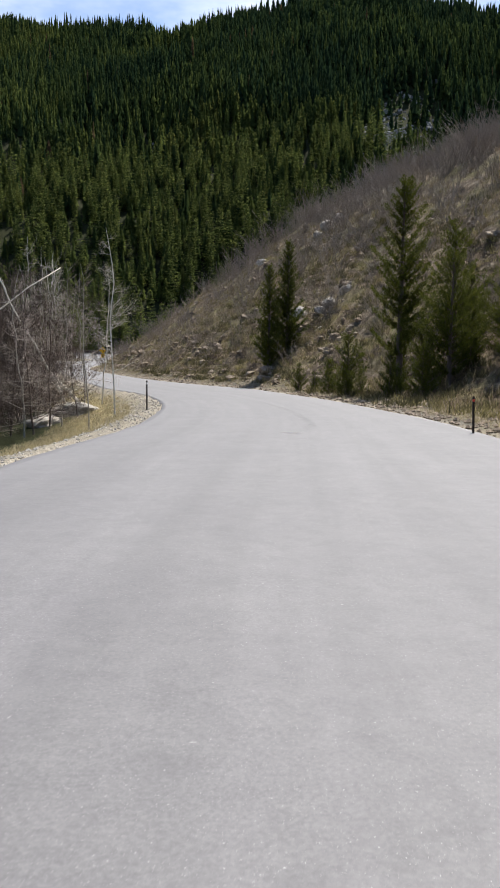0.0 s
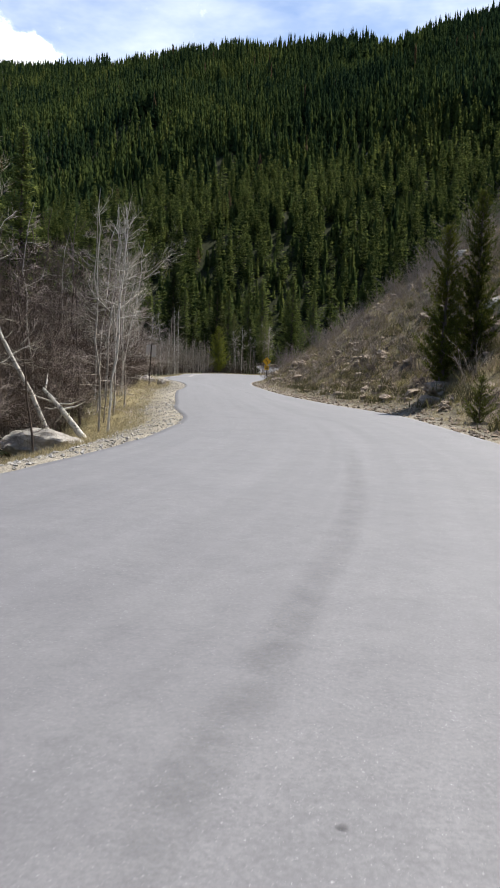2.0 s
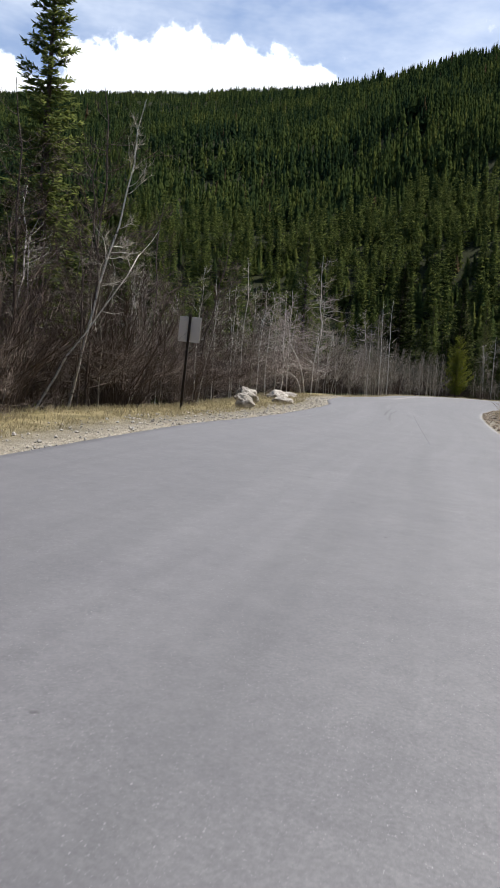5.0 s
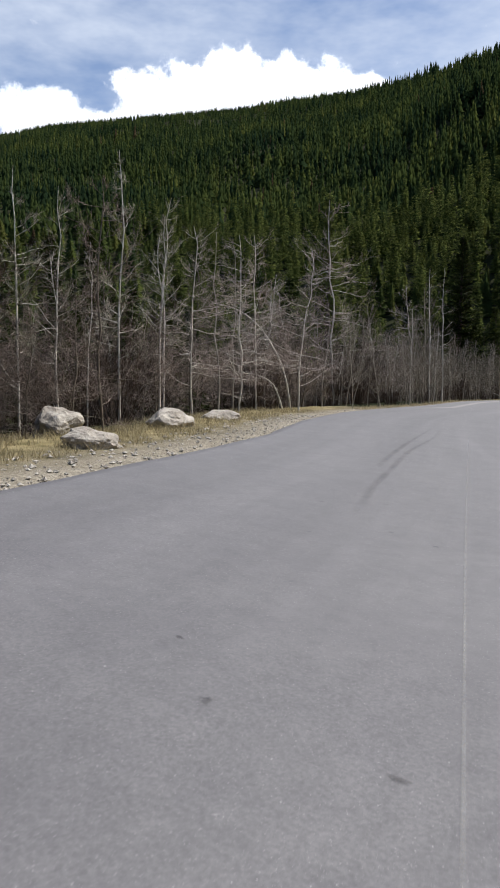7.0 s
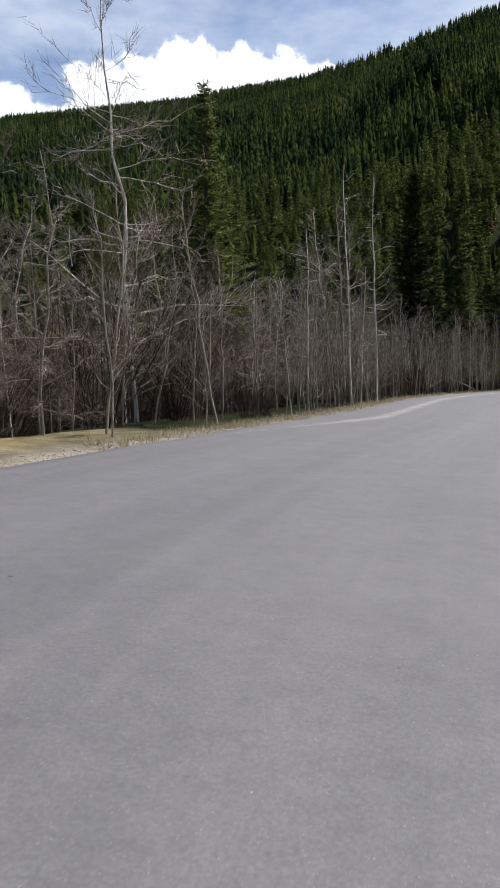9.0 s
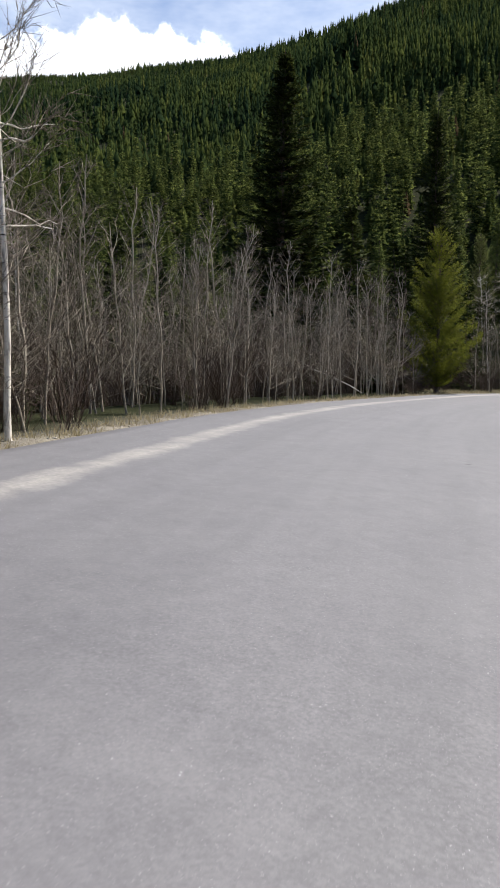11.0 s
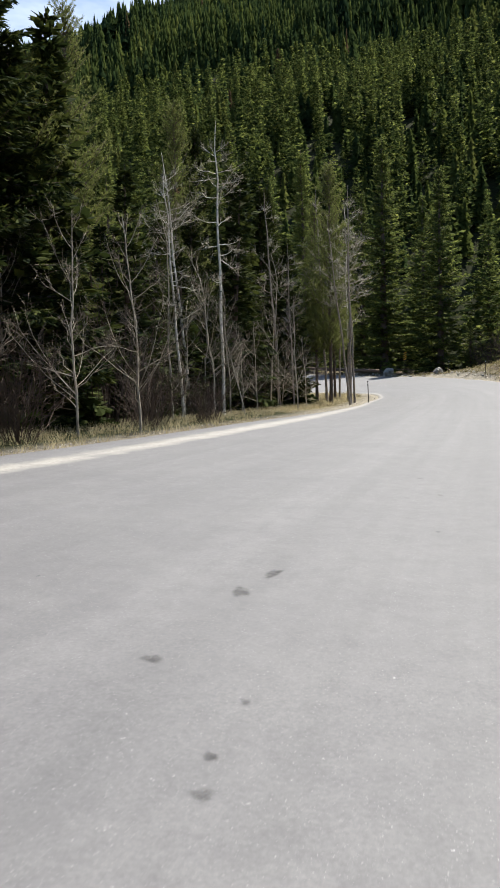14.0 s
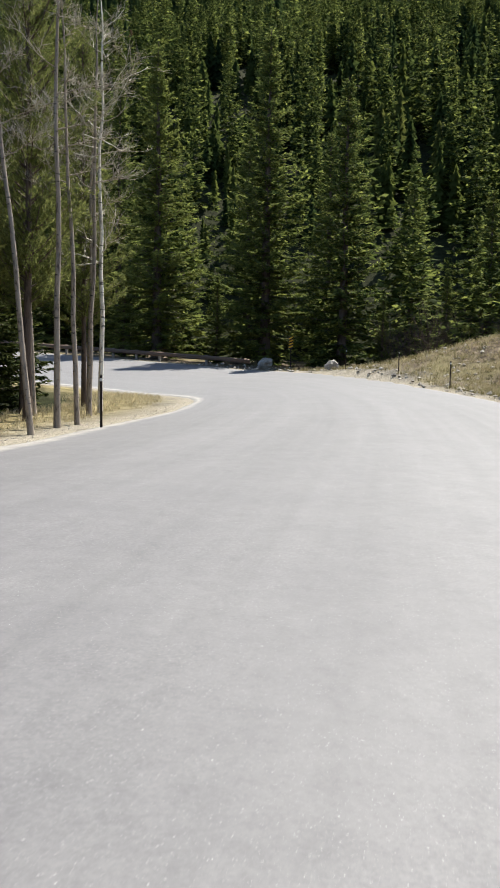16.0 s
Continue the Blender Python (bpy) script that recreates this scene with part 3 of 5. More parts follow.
# ---- far forest ----
def far_forest(name, n, s0, s1, tiers, sides, seed, label, near=False, az0=-26, az1=76):
    """Conifers over the mountainside between two shares of the way from its foot to its crest."""
    rng = np.random.RandomState(seed)
    az = rng.uniform(az0, az1, n)
    foot, crest = np.interp(az, FOOT_AZ, FOOT_R), np.interp(az, CREST_AZ, CREST_R)
    f = rng.uniform(s0, s1, n)
    r = foot + (crest + 25 - foot) * f
    p = np.stack([HUB[0] - np.sin(np.radians(az)) * r, HUB[1] + np.cos(np.radians(az)) * r], 1)
    h = mountain(p)
    dl, _ = to_line(p, EDGE_L)
    dr, _ = to_line(p, EDGE_R)
    gap = fbm(p, 85, 3, 21)
    keep = (h > 0.3) & (rng.uniform(0, 1, n) < 0.55 + 0.45 * np.clip((r - 300) / 300, 0, 1)) & (np.minimum(dl, dr) > 13) & (rng.uniform(0, 1, n) < np.clip(0.85 + 0.5 * gap, 0.35, 1.0) * np.clip(r / 330, 0.5, 1.0))
    keep &= ~((r < 200) & (az > -14) & (az < 46))
    for cx, cy, rad in CRAGS:
        keep &= (np.hypot((p[:, 0] - cx), (p[:, 1] - cy) / 1.6) > rad * 0.85) | (rng.uniform(0, 1, n) < 0.12)
    keep &= (np.hypot(p[:, 0] + 38, p[:, 1] - 190) < 230) == near
    p, r, az = p[keep], r[keep], az[keep]
    z = np.array([grade(x, y) for x, y in p])
    m = len(p)
    size = (8.0 + 11.0 * rng.uniform(0, 1, m) ** 1.4) * (0.95 + 0.35 * fbm(p, 60, 2, 4)) * np.interp(az, [-10, 8, 24, 40], [1.15, 1.02, 0.9, 0.75]) * np.interp(r, [600, 1200], [1.0, 0.8]) * np.where((r < 305) & (az > -16) & (az < 48), 0.66, 1.0)
    slim = rng.uniform(0.85, 1.45, m) * np.interp(az, [18, 34], [0.72, 1.0])
    th = np.linspace(0, 2 * np.pi, sides, endpoint=False)
    verts = np.zeros((m, tiers, sides + 1, 3))
    turn = rng.uniform(0, 6.28, m)
    lean = rng.normal(0, 0.02, (m, 2))
    tall = min(0.34, max(0.11, 1.65 / tiers))
    for t in range(tiers):
        g = t / (tiers - 1)
        lo = 0.05 + 0.72 * g
        hi = min(1.0, lo + tall * (1 - 0.2 * g))
        rad = (0.175 * (1 - g) + 0.040 * g) * slim
        jag = rng.uniform(0.4, 1.35, (m, sides)) * rng.uniform(0.8, 1.2, (m, 1))
        if near:                              # boughs stand out from the hollows between them
            jag = np.where(np.arange(sides) % 2, 0.38, 1.2)[None, :] * rng.uniform(0.75, 1.25, (m, sides))
        ang = turn[:, None] + th[None, :] + t * 0.45 + rng.uniform(-0.2, 0.2, (m, sides))
        verts[:, t, :sides, 0] = np.cos(ang) * jag * (rad * size)[:, None]
        verts[:, t, :sides, 1] = np.sin(ang) * jag * (rad * size)[:, None]
        verts[:, t, :sides, 2] = (lo + rng.uniform(-0.05, 0.04, (m, sides))) * size[:, None]
        verts[:, t, sides, 2] = hi * size
    verts[..., 0] += verts[..., 2] * lean[:, None, None, 0] + p[:, None, None, 0]
    verts[..., 1] += verts[..., 2] * lean[:, None, None, 1] + p[:, None, None, 1]
    verts[..., 2] += z[:, None, None] - 0.4
    base = (np.arange(m * tiers) * (sides + 1))[:, None]
    j = np.arange(sides)
    tri = np.stack([base + j, base + (j + 1) % sides, np.broadcast_to(base + sides, (m * tiers, sides))], -1).reshape(-1, 3)
    me = bpy.data.meshes.new(name)
    nv, nf = m * tiers * (sides + 1), len(tri)
    me.vertices.add(nv)
    me.vertices.foreach_set("co", verts.reshape(-1))
    me.loops.add(nf * 3)
    me.loops.foreach_set("vertex_index", tri.reshape(-1).astype(np.int32))
    me.polygons.add(nf)
    me.polygons.foreach_set("loop_start", np.arange(0, nf * 3, 3, dtype=np.int32))
    me.update(calc_edges=True)
    patch = fbm(p, 140, 3, 33)
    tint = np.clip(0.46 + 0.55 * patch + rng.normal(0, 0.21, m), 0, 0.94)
    # light put into the tint: near boughs raised, far right-hand slope shaded
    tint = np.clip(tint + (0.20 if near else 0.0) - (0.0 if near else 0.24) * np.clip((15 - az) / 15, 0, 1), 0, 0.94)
    tint[rng.uniform(0, 1, m) < 0.004] = 1.0
    me.attributes.new("tint", "FLOAT", "POINT").data.foreach_set("value", np.repeat(tint, tiers * (sides + 1)).astype(np.float32))
    me.materials.append(FOREST)
    tagged(new(name, me), label, "forest", kind="stuff")


def joined(name, protos, places, mat, label, category):
    """Many turned and sized copies of small meshes, gathered in one object."""
    V, F, n = [], [], 0
    for k, (x, y, s, a) in enumerate(places):
        v, f = protos[k % len(protos)]
        c, d = math.cos(a) * s, math.sin(a) * s
        V.append(np.column_stack([v[:, 0] * c - v[:, 1] * d + x, v[:, 0] * d + v[:, 1] * c + y, v[:, 2] * s + grade(x, y)]))
        F.append(f + n)
        n += len(v)
    return tagged(new(name, mesh_of(name, np.concatenate(V), np.concatenate(F), mat)), label, category, kind="stuff")


def boulder_mesh(name, seed, mat, sub=3, flat=0.65, jag=0.28):
    rng = np.random.RandomState(seed)
    bm = bmesh.new()
    bmesh.ops.create_icosphere(bm, subdivisions=sub, radius=1.0)
    off = Vector(rng.uniform(-50, 50, 3))
    planes = [(Vector(rng.normal(0, 1, 3)).normalized(), rng.uniform(0.55, 0.85)) for _ in range(9)]
    for v in bm.verts:
        c = v.co.copy()
        for nrm, dist in planes:
            over = c.dot(nrm) - dist
            if over > 0:
                c -= nrm * over * 0.85
        c *= 1 + jag * noise.fractal(c * 1.3 + off, 0.9, 2.1, 4)
        v.co = Vector((c.x, c.y * 0.85, c.z * flat))
    return bm_mesh(name, bm, mat)


# crags and rock bands on the mountain: x, y, radius
CRAGS = [(-56, 413, 7), (-50, 540, 15), (-62, 575, 12), (58, 374, 17), (84, 430, 22), (70, 402, 20)]
far_forest("lower_forest", 26000, 0.0, 0.55, 15, 10, 11, "dense dark green conifer forest on the lower mountainside", True)
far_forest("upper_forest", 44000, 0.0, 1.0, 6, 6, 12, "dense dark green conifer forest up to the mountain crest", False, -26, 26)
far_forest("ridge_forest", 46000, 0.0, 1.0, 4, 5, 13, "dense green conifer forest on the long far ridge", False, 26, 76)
ROCKS_BIG = [boulder_mesh("rock", 40 + i, ROCK_CRAG, 3, 0.8, 0.4) for i in range(3)]
rr = np.random.RandomState(5)
for cx, cy, rad in CRAGS:
    for _ in range(int(8 + 1.2 * rad)):
        x, y = cx + rr.normal(0, rad * 0.5), cy + rr.normal(0, rad * 0.7)
        s = rr.uniform(0.04, 0.13) * rad
        ob = new("crag_rock", ROCKS_BIG[rr.randint(3)])
        ob.matrix_world = pose(x, y, grade(x, y) + s * 0.1, rr.uniform(-25, 25), rr.uniform(-25, 25), rr.uniform(0, 360)) @ Matrix.Diagonal((s, s, s * 0.9, 1))
        tagged(ob, "grey rock outcrop among the conifers of the mountainside", "rock", "crag on the mountainside")


scree = []
for i in range(4):
    me = boulder_mesh("stone", 90 + i, ROCK_CRAG, 1, 0.8, 0.4)
    v = np.empty(len(me.vertices) * 3)
    me.vertices.foreach_get("co", v)
    scree.append((v.reshape(-1, 3), np.array([list(q.vertices) for q in me.polygons])))
    bpy.data.meshes.remove(me)
places = []
for cx, cy, rad in CRAGS:
    for _ in range(int(9 * rad)):
        places.append((cx + rr.normal(0, rad * 0.55), cy + rr.normal(0, rad * 0.8), rr.uniform(0.3, 1.1), rr.uniform(0, 6.28)))
joined("crag_scree", scree, places, ROCK_CRAG, "pale broken rock lying among the conifers", "stones")


# ---- trees ----
def conifer(name, seed, h, spread, trunk_mat, needles, label, pine=False, bare=0.06, step=0.34, spray=0.42, fine=0.12, dens=0.115, girth=0.016, gap=0.14):
    """A conifer with its trunk and a crown of whorled, needled branches."""
    rng = np.random.RandomState(seed)
    root = new(name)
    tr, cr = Soup(), Soup()
    zs = np.linspace(-0.3, h, 12)
    wob = np.cumsum(rng.normal(0, 0.012 * h / 10, (12, 2)), axis=0)
    spine = np.column_stack([wob, zs])
    base_r = girth * h + 0.03
    tr.tube(spine, np.linspace(base_r, 0.012, 12) * np.array([1.25] + [1] * 11), 8)
    quads_v, count = [], 0
    z = bare * h
    while z < h * 0.985:
        f = z / h
        n = rng.randint(5, 8)
        reach = spread * ((1 - f) ** (0.62 if pine else 0.95)) * (0.55 + 0.45 * min(1, (f - bare) / 0.12 + 0.25)) + 0.10
        a0 = rng.uniform(0, 6.28)
        for b in range(n):
            if rng.uniform() < (gap if pine else 0.05):
                continue
            a = a0 + b * 6.28 / n + rng.normal(0, 0.25)
            L = reach * (rng.uniform(0.45, 1.3) if pine else rng.uniform(0.6, 1.2))
            rise = (rng.uniform(0.10, 0.55) if pine else rng.uniform(-0.35, 0.05)) + 0.5 * f
            c = np.array([np.interp(z, zs, spine[:, 0]), np.interp(z, zs, spine[:, 1]), z + rng.uniform(-0.12, 0.12)])
            m = 3
            s = np.linspace(0, 1, m)
            curve = (0.35 * s ** 2 if pine else -0.12 * s + 0.22 * s ** 2)
            path = c + np.column_stack([np.cos(a) * L * s, np.sin(a) * L * s, L * (rise * s + curve)])
            if fine < 0.2:
                tr.tube(path, np.linspace(0.010 + 0.012 * L, 0.004, m), 3, tip=True)
            k = int(L / (fine * 0.86 if not pine else dens)) + 3
            t = rng.uniform(0.06 if not pine else 0.16, 1.04, k)
            pos = np.stack([np.interp(t, s, path[:, i]) for i in range(3)], 1)
            along = np.array([np.cos(a), np.sin(a), rise])
            side = np.array([-np.sin(a), np.cos(a), 0])
            sgn = rng.choice([-1, 1], k)
            if pine:
                pos = pos + side * (rng.normal(0, 0.15, k) * L * np.clip(t, 0.3, 0.8))[:, None] + np.column_stack([np.zeros((k, 2)), rng.normal(0, 0.05, k) * L])
            reps = 5 if pine else (3 if fine < 0.2 else 2)
            for rep in range(reps):
                if pine:
                    d = rng.normal(0, 0.55, (k, 3)) + along * 0.7 + np.array([0, 0, 0.35])
                else:
                    d = along * rng.uniform(0.3, 0.9, (k, 1)) + side * (sgn * rng.uniform(0.4, 1.0, k))[:, None] + np.column_stack([np.zeros((k, 2)), rng.uniform(-0.45, 0.25, k)])
                    sgn = -sgn
                d /= np.linalg.norm(d, axis=1)[:, None]
                ln = spray * rng.uniform(0.55, 1.15, k) * (0.55 + 0.45 * (1 - f))
                wv = np.cross(d, rng.normal(0, 1, (k, 3)) + np.array([0, 0, 2.0]))
                wv /= np.linalg.norm(wv, axis=1)[:, None] + 1e-9
                w = ln * ((0.11 if dens > 0.02 else 0.085) if pine else 0.12 if fine < 0.06 else 0.15 if fine < 0.2 else 0.22)
                mid = pos + d * (ln * 0.5)[:, None] + np.column_stack([np.zeros((k, 2)), -0.05 * ln])
                quads_v.append(np.stack([pos, mid + wv * w[:, None], pos + d * ln[:, None], mid - wv * w[:, None]], 1))
                count += k
        z += step * rng.uniform(0.75, 1.25) * (1.0 if f < 0.8 else 0.6)
    V = np.concatenate(quads_v).reshape(-1, 3)
    F = np.arange(len(V)).reshape(-1, 4)
    part("trunk", tr.mesh("trunk", trunk_mat, True), root)
    part("crown", mesh_of("crown", V, F, needles), root, "")
    return tagged(root, label, "tree")


def bare_tree(name, seed, h, spread, bark, twig, label, lean=0.03, limbs=16, start=0.28, category="tree", subs=8, twigs=5, girth=0.0050, rise=(-0.2, 0.65), wobble=0.010):
    """A leafless tree: a pale trunk and a crown of limbs, branches and twigs."""
    rng = np.random.RandomState(seed)
    root = new(name)
    tr, cr = Soup(), Soup()
    n = 12
    zs = np.linspace(-0.4, h, n)
    off = np.cumsum(rng.normal(0, wobble * h, (n, 2)) * np.linspace(0.2, 1.3, n)[:, None], axis=0) + np.outer(zs, rng.normal(0, lean, 2))
    spine = np.column_stack([off, zs])
    r0 = girth * (h + 2.0)
    rad = r0 * (1 - np.linspace(0, 1, n)) ** 0.8 + 0.008
    rad[0] *= 1.3
    tr.tube(spine, rad, 7)
    for _ in range(limbs):
        f = start + (0.95 - start) * rng.uniform(0, 1) ** 0.85
        c = np.array([np.interp(f * h, zs, spine[:, i]) for i in range(3)])
        a = rng.uniform(0, 6.28)
        L = spread * (0.22 + 0.95 * (1 - f)) * rng.uniform(0.5, 1.3)
        up = rng.uniform(*rise) + 0.9 * max(0, f - 0.55)
        m = 6
        s = np.linspace(0, 1, m)
        bend = np.cumsum(rng.normal(0, 0.075, (m, 3)), axis=0) * L
        path = c + np.column_stack([np.cos(a) * L * s, np.sin(a) * L * s, L * (up * s ** 1.25)]) + bend * s[:, None]
        w = max(0.008, np.interp(f * h, zs, rad) * 0.36)
        tr.tube(path, np.linspace(w, 0.005, m), 4, tip=True)
        for _b in range(2 + int(subs * min(1.0, L / (0.75 * spread)))):
            t = rng.uniform(0.25, 1.0)
            c2 = np.array([np.interp(t, s, path[:, i]) for i in range(3)])
            d = path[-1] - path[0]
            d = d / (np.linalg.norm(d) + 1e-9) + rng.normal(0, 0.55, 3) + np.array([0, 0, 0.25])
            d /= np.linalg.norm(d)
            L2 = L * rng.uniform(0.22, 0.5)
            p2 = np.stack([c2, c2 + d * L2 * 0.5 + rng.normal(0, 0.09, 3) * L2, c2 + d * L2 + np.array([0, 0, 0.12 * L2])])
            cr.tube(p2, [0.005 + 0.003 * L2, 0.004, 0.003], 3, tip=True)
            for _t in range(twigs):
                t2 = rng.uniform(0.3, 1.0)
                c3 = p2[0] + (p2[-1] - p2[0]) * t2
                d3 = d + rng.normal(0, 0.7, 3) + np.array([0, 0, 0.25])
                d3 /= np.linalg.norm(d3)
                L3 = rng.uniform(0.2, 0.5) * (0.5 + L2)
                cr.tube(np.stack([c3, c3 + d3 * L3]), [0.0045, 0.002], 3, tip=True)
    part("trunk", tr.mesh("trunk", bark, True), root)
    part("crown", cr.mesh("crown", twig), root)
    return tagged(root, label, category)


def shrub(name, seed, h, spread, mat, label, stems=26, category="shrub"):
    """A leafless shrub: one mesh of many thin stems."""
    rng = np.random.RandomState(seed)
    s = Soup()
    for _ in range(stems):
        a, r = rng.uniform(0, 6.28), rng.uniform(0, 0.25) * spread
        c = np.array([np.cos(a) * r, np.sin(a) * r, -0.15])
        d = np.array([np.cos(a), np.sin(a), 0]) * rng.uniform(0.1, 1.0) * spread + rng.normal(0, 0.22, 3) * spread
        hh = h * rng.uniform(0.5, 1.05)
        path = np.stack([c, c + d * 0.3 + [0, 0, hh * 0.45] + rng.normal(0, 0.12, 3), c + d * 0.75 + [0, 0, hh * 0.8] + rng.normal(0, 0.12, 3), c + d + [0, 0, hh]])
        s.tube(path, [0.013, 0.010, 0.007, 0.004], 3, tip=True)
        for _b in range(9):
            t = rng.uniform(0.25, 1)
            i = min(2, int(t * 3))
            p = path[i] + (path[i + 1] - path[i]) * (t * 3 - i)
            d2 = d * 0.4 + rng.normal(0, 0.5, 3) * spread * 0.5 + [0, 0, 0.35 * h]
            d2 *= rng.uniform(0.25, 0.7)
            s.tube(np.stack([p, p + d2 + rng.normal(0, 0.06, 3)]), [0.009, 0.003], 3, tip=True)
    return tagged(new(name, s.mesh(name, mat)), label, category)


def plant(proto, x, y, s=1.0, turn=0.0, tilt=(0, 0), group="", label="", sink=0.05):
    ob = copy_thing(proto, pose(x, y, grade(x, y) - sink, tilt[0], tilt[1], turn))
    ob.scale = (s, s, s)
    if group:
        ob["group"] = group
    if label:
        ob["label"] = label
    return ob


def discard(obs):
    for o in obs:
        for c in (*o.children_recursive, o):
            bpy.data.objects.remove(c)


SPRUCE_H, PINE_H, ASPEN_H = (15.0, 17.0, 13.0, 15.0), (10.0, 7.0, 4.2), 9.0
SPRUCE = [conifer("spruce_tree", 100 + i, h, sp, PINE_BARK, NEEDLES_DARK, "tall dark green spruce standing beside the road", bare=0.03, step=0.32, spray=0.42, fine=0.058) for i, (h, sp) in enumerate(zip(SPRUCE_H, (2.9, 3.1, 2.7, 2.4)))]
PINES = [conifer("pine_tree", 120 + i, h, sp, PINE_BARK, NEEDLES_PINE, "open-crowned green pine on the stony roadside slope", True, br, st, 0.17, dens=dn, gap=0.22) for i, (h, sp, br, st, dn) in enumerate(zip(PINE_H, (1.95, 1.9, 1.3), (0.17, 0.08, 0.03), (0.42, 0.36, 0.26), (0.0075, 0.0125, 0.019)))]
HERO = conifer("spruce_tree", 109, 15.0, 3.0, PINE_BARK, NEEDLES_SHADED, "tall dark green spruce standing beside the road", bare=0.02, step=0.20, spray=0.36, fine=0.038)
SLIM = conifer("pine_tree", 112, 8.0, 1.2, PINE_BARK, NEEDLES_PINE, "dark pine with foliage to the ground on the stony slope", True, 0.02, 0.22, 0.175, dens=0.0155)
GOLD = conifer("pine_tree", 131, 9.4, 2.0, PINE_BARK, NEEDLES_GOLD, "young pine with sunlit yellow-green needles by the road", True, 0.04, 0.25, 0.115, dens=0.0060, gap=0.16, girth=0.011)
TALL = conifer("pine_tree", 133, 13.0, 1.7, PINE_BARK, NEEDLES_LIGHT, "slender pine with a sparse green crown over a bare trunk", True, 0.22, 0.30, 0.17, dens=0.019, girth=0.006)
ASPENS = [bare_tree("aspen_tree", 200 + i, ASPEN_H, sp, ASPEN_BARK, TWIG, "leafless pale-barked aspen at the road's edge", lean=ln, limbs=lb, start=st, subs=7, twigs=5, girth=0.0033, rise=(-0.1, 1.1), wobble=0.007) for i, (sp, ln, lb, st) in enumerate([(1.45, 0.02, 24, 0.22), (1.3, 0.03, 20, 0.3), (1.25, 0.015, 24, 0.2), (1.15, 0.04, 18, 0.32), (1.5, 0.02, 22, 0.25)])]
GREY_ASPENS = [bare_tree("aspen_tree", 250 + i, ASPEN_H, sp, GREY_BARK, BROWN_BARK, "leafless grey-barked aspen over the dark bank", lean=ln, limbs=24, start=st, subs=8, twigs=5, girth=0.0028, rise=(0.0, 1.0), wobble=0.007) for i, (sp, ln, st) in enumerate([(1.7, 0.02, 0.2), (1.5, 0.03, 0.26), (1.8, 0.02, 0.16)])]
BEND_ASPENS = [bare_tree("aspen_tree", 204 + i, ASPEN_H, sp, bark, TWIG, label, lean=0.015, limbs=lb, start=st, subs=8, twigs=5, girth=0.0047, wobble=0.006) for i, (sp, bark, lb, st, label) in enumerate([(1.5, ASPEN_BARK, 24, 0.42, "tall pale-barked aspen inside the bend, leafless"), (1.2, SHADED_BARK, 14, 0.5, "slender bare tree inside the bend, trunk coloured as in shade"), (1.6, ASPEN_BARK, 26, 0.35, "tall pale-barked aspen inside the bend, leafless")])]
BUSHY = [bare_tree("aspen_tree", 280 + i, ASPEN_H, sp, bark, PINK_TWIG, "leafless crooked aspen with a bushy pinkish-grey crown", lean=0.02, limbs=lb, start=st, subs=9, twigs=4, girth=0.0040, rise=(-0.25, 0.55), wobble=0.012) for i, (sp, bark, lb, st) in enumerate([(2.0, ASPEN_BARK, 44, 0.14), (2.2, ASPEN_BARK, 48, 0.16), (1.7, GREY_BARK, 38, 0.10)])]
CROWNED = bare_tree("aspen_tree", 290, ASPEN_H, 2.7, ASPEN_BARK, TWIG, "pale-barked leafless aspen with a wide twiggy crown", lean=0.02, limbs=30, start=0.5, subs=9, twigs=5, girth=0.0042, rise=(-0.2, 0.9), wobble=0.010)
SLENDER = bare_tree("aspen_tree", 221, ASPEN_H, 1.25, ASPEN_BARK, SAP_TWIG, "tall slender white-barked aspen at the edge of the thicket", lean=0.01, limbs=26, start=0.25, subs=7, twigs=4, girth=0.0036, wobble=0.004)
LIGHT_ASPENS = [bare_tree("aspen_tree", 215 + i, ASPEN_H, sp, ASPEN_BARK, TWIG, "leafless pale-barked aspen in the valley", lean=0.03, limbs=22, start=0.2, subs=6, twigs=4, girth=0.0034, rise=(-0.1, 1.0)) for i, sp in enumerate((1.7, 1.6, 1.9))]
LIGHT_SPRUCE = [conifer("spruce_tree", 150 + i, 15.0, sp, PINE_BARK, NEEDLES_SHADED, "dark green spruce among the bare trees of the valley", bare=0.03, step=0.55, spray=0.95, fine=0.24) for i, sp in enumerate((2.9, 2.5, 2.7))]
THORNS = [bare_tree("thicket_tree", 240 + i, h, sp, BROWN_BARK, BRUSH, "twiggy brown leafless tree in the dark valley thicket", lean=0.05, limbs=34, start=0.06, subs=8, twigs=5, girth=0.0042) for i, (h, sp) in enumerate([(6.5, 2.0), (5.2, 1.8), (7.6, 2.1)])]
GREY_THORNS = [bare_tree("thicket_tree", 245 + i, h, sp, SAP_TWIG, THIN_BARK, "twiggy grey-brown leafless tree at the edge of the thicket", lean=0.05, limbs=34, start=0.06, subs=8, twigs=5, girth=0.0040) for i, (h, sp) in enumerate([(5.0, 2.0), (4.0, 1.7), (6.2, 1.9)])]
SAPLINGS = [bare_tree("aspen_sapling", 230 + i, h, sp, SAP_BARK, SAP_TWIG, "slender leafless aspen sapling in the roadside thicket", lean=0.05, limbs=24, start=0.12, subs=6, twigs=3, girth=0.0034, rise=(0.5, 1.9)) for i, (h, sp) in enumerate([(5.5, 0.9), (4.6, 1.0), (6.5, 1.1)])]
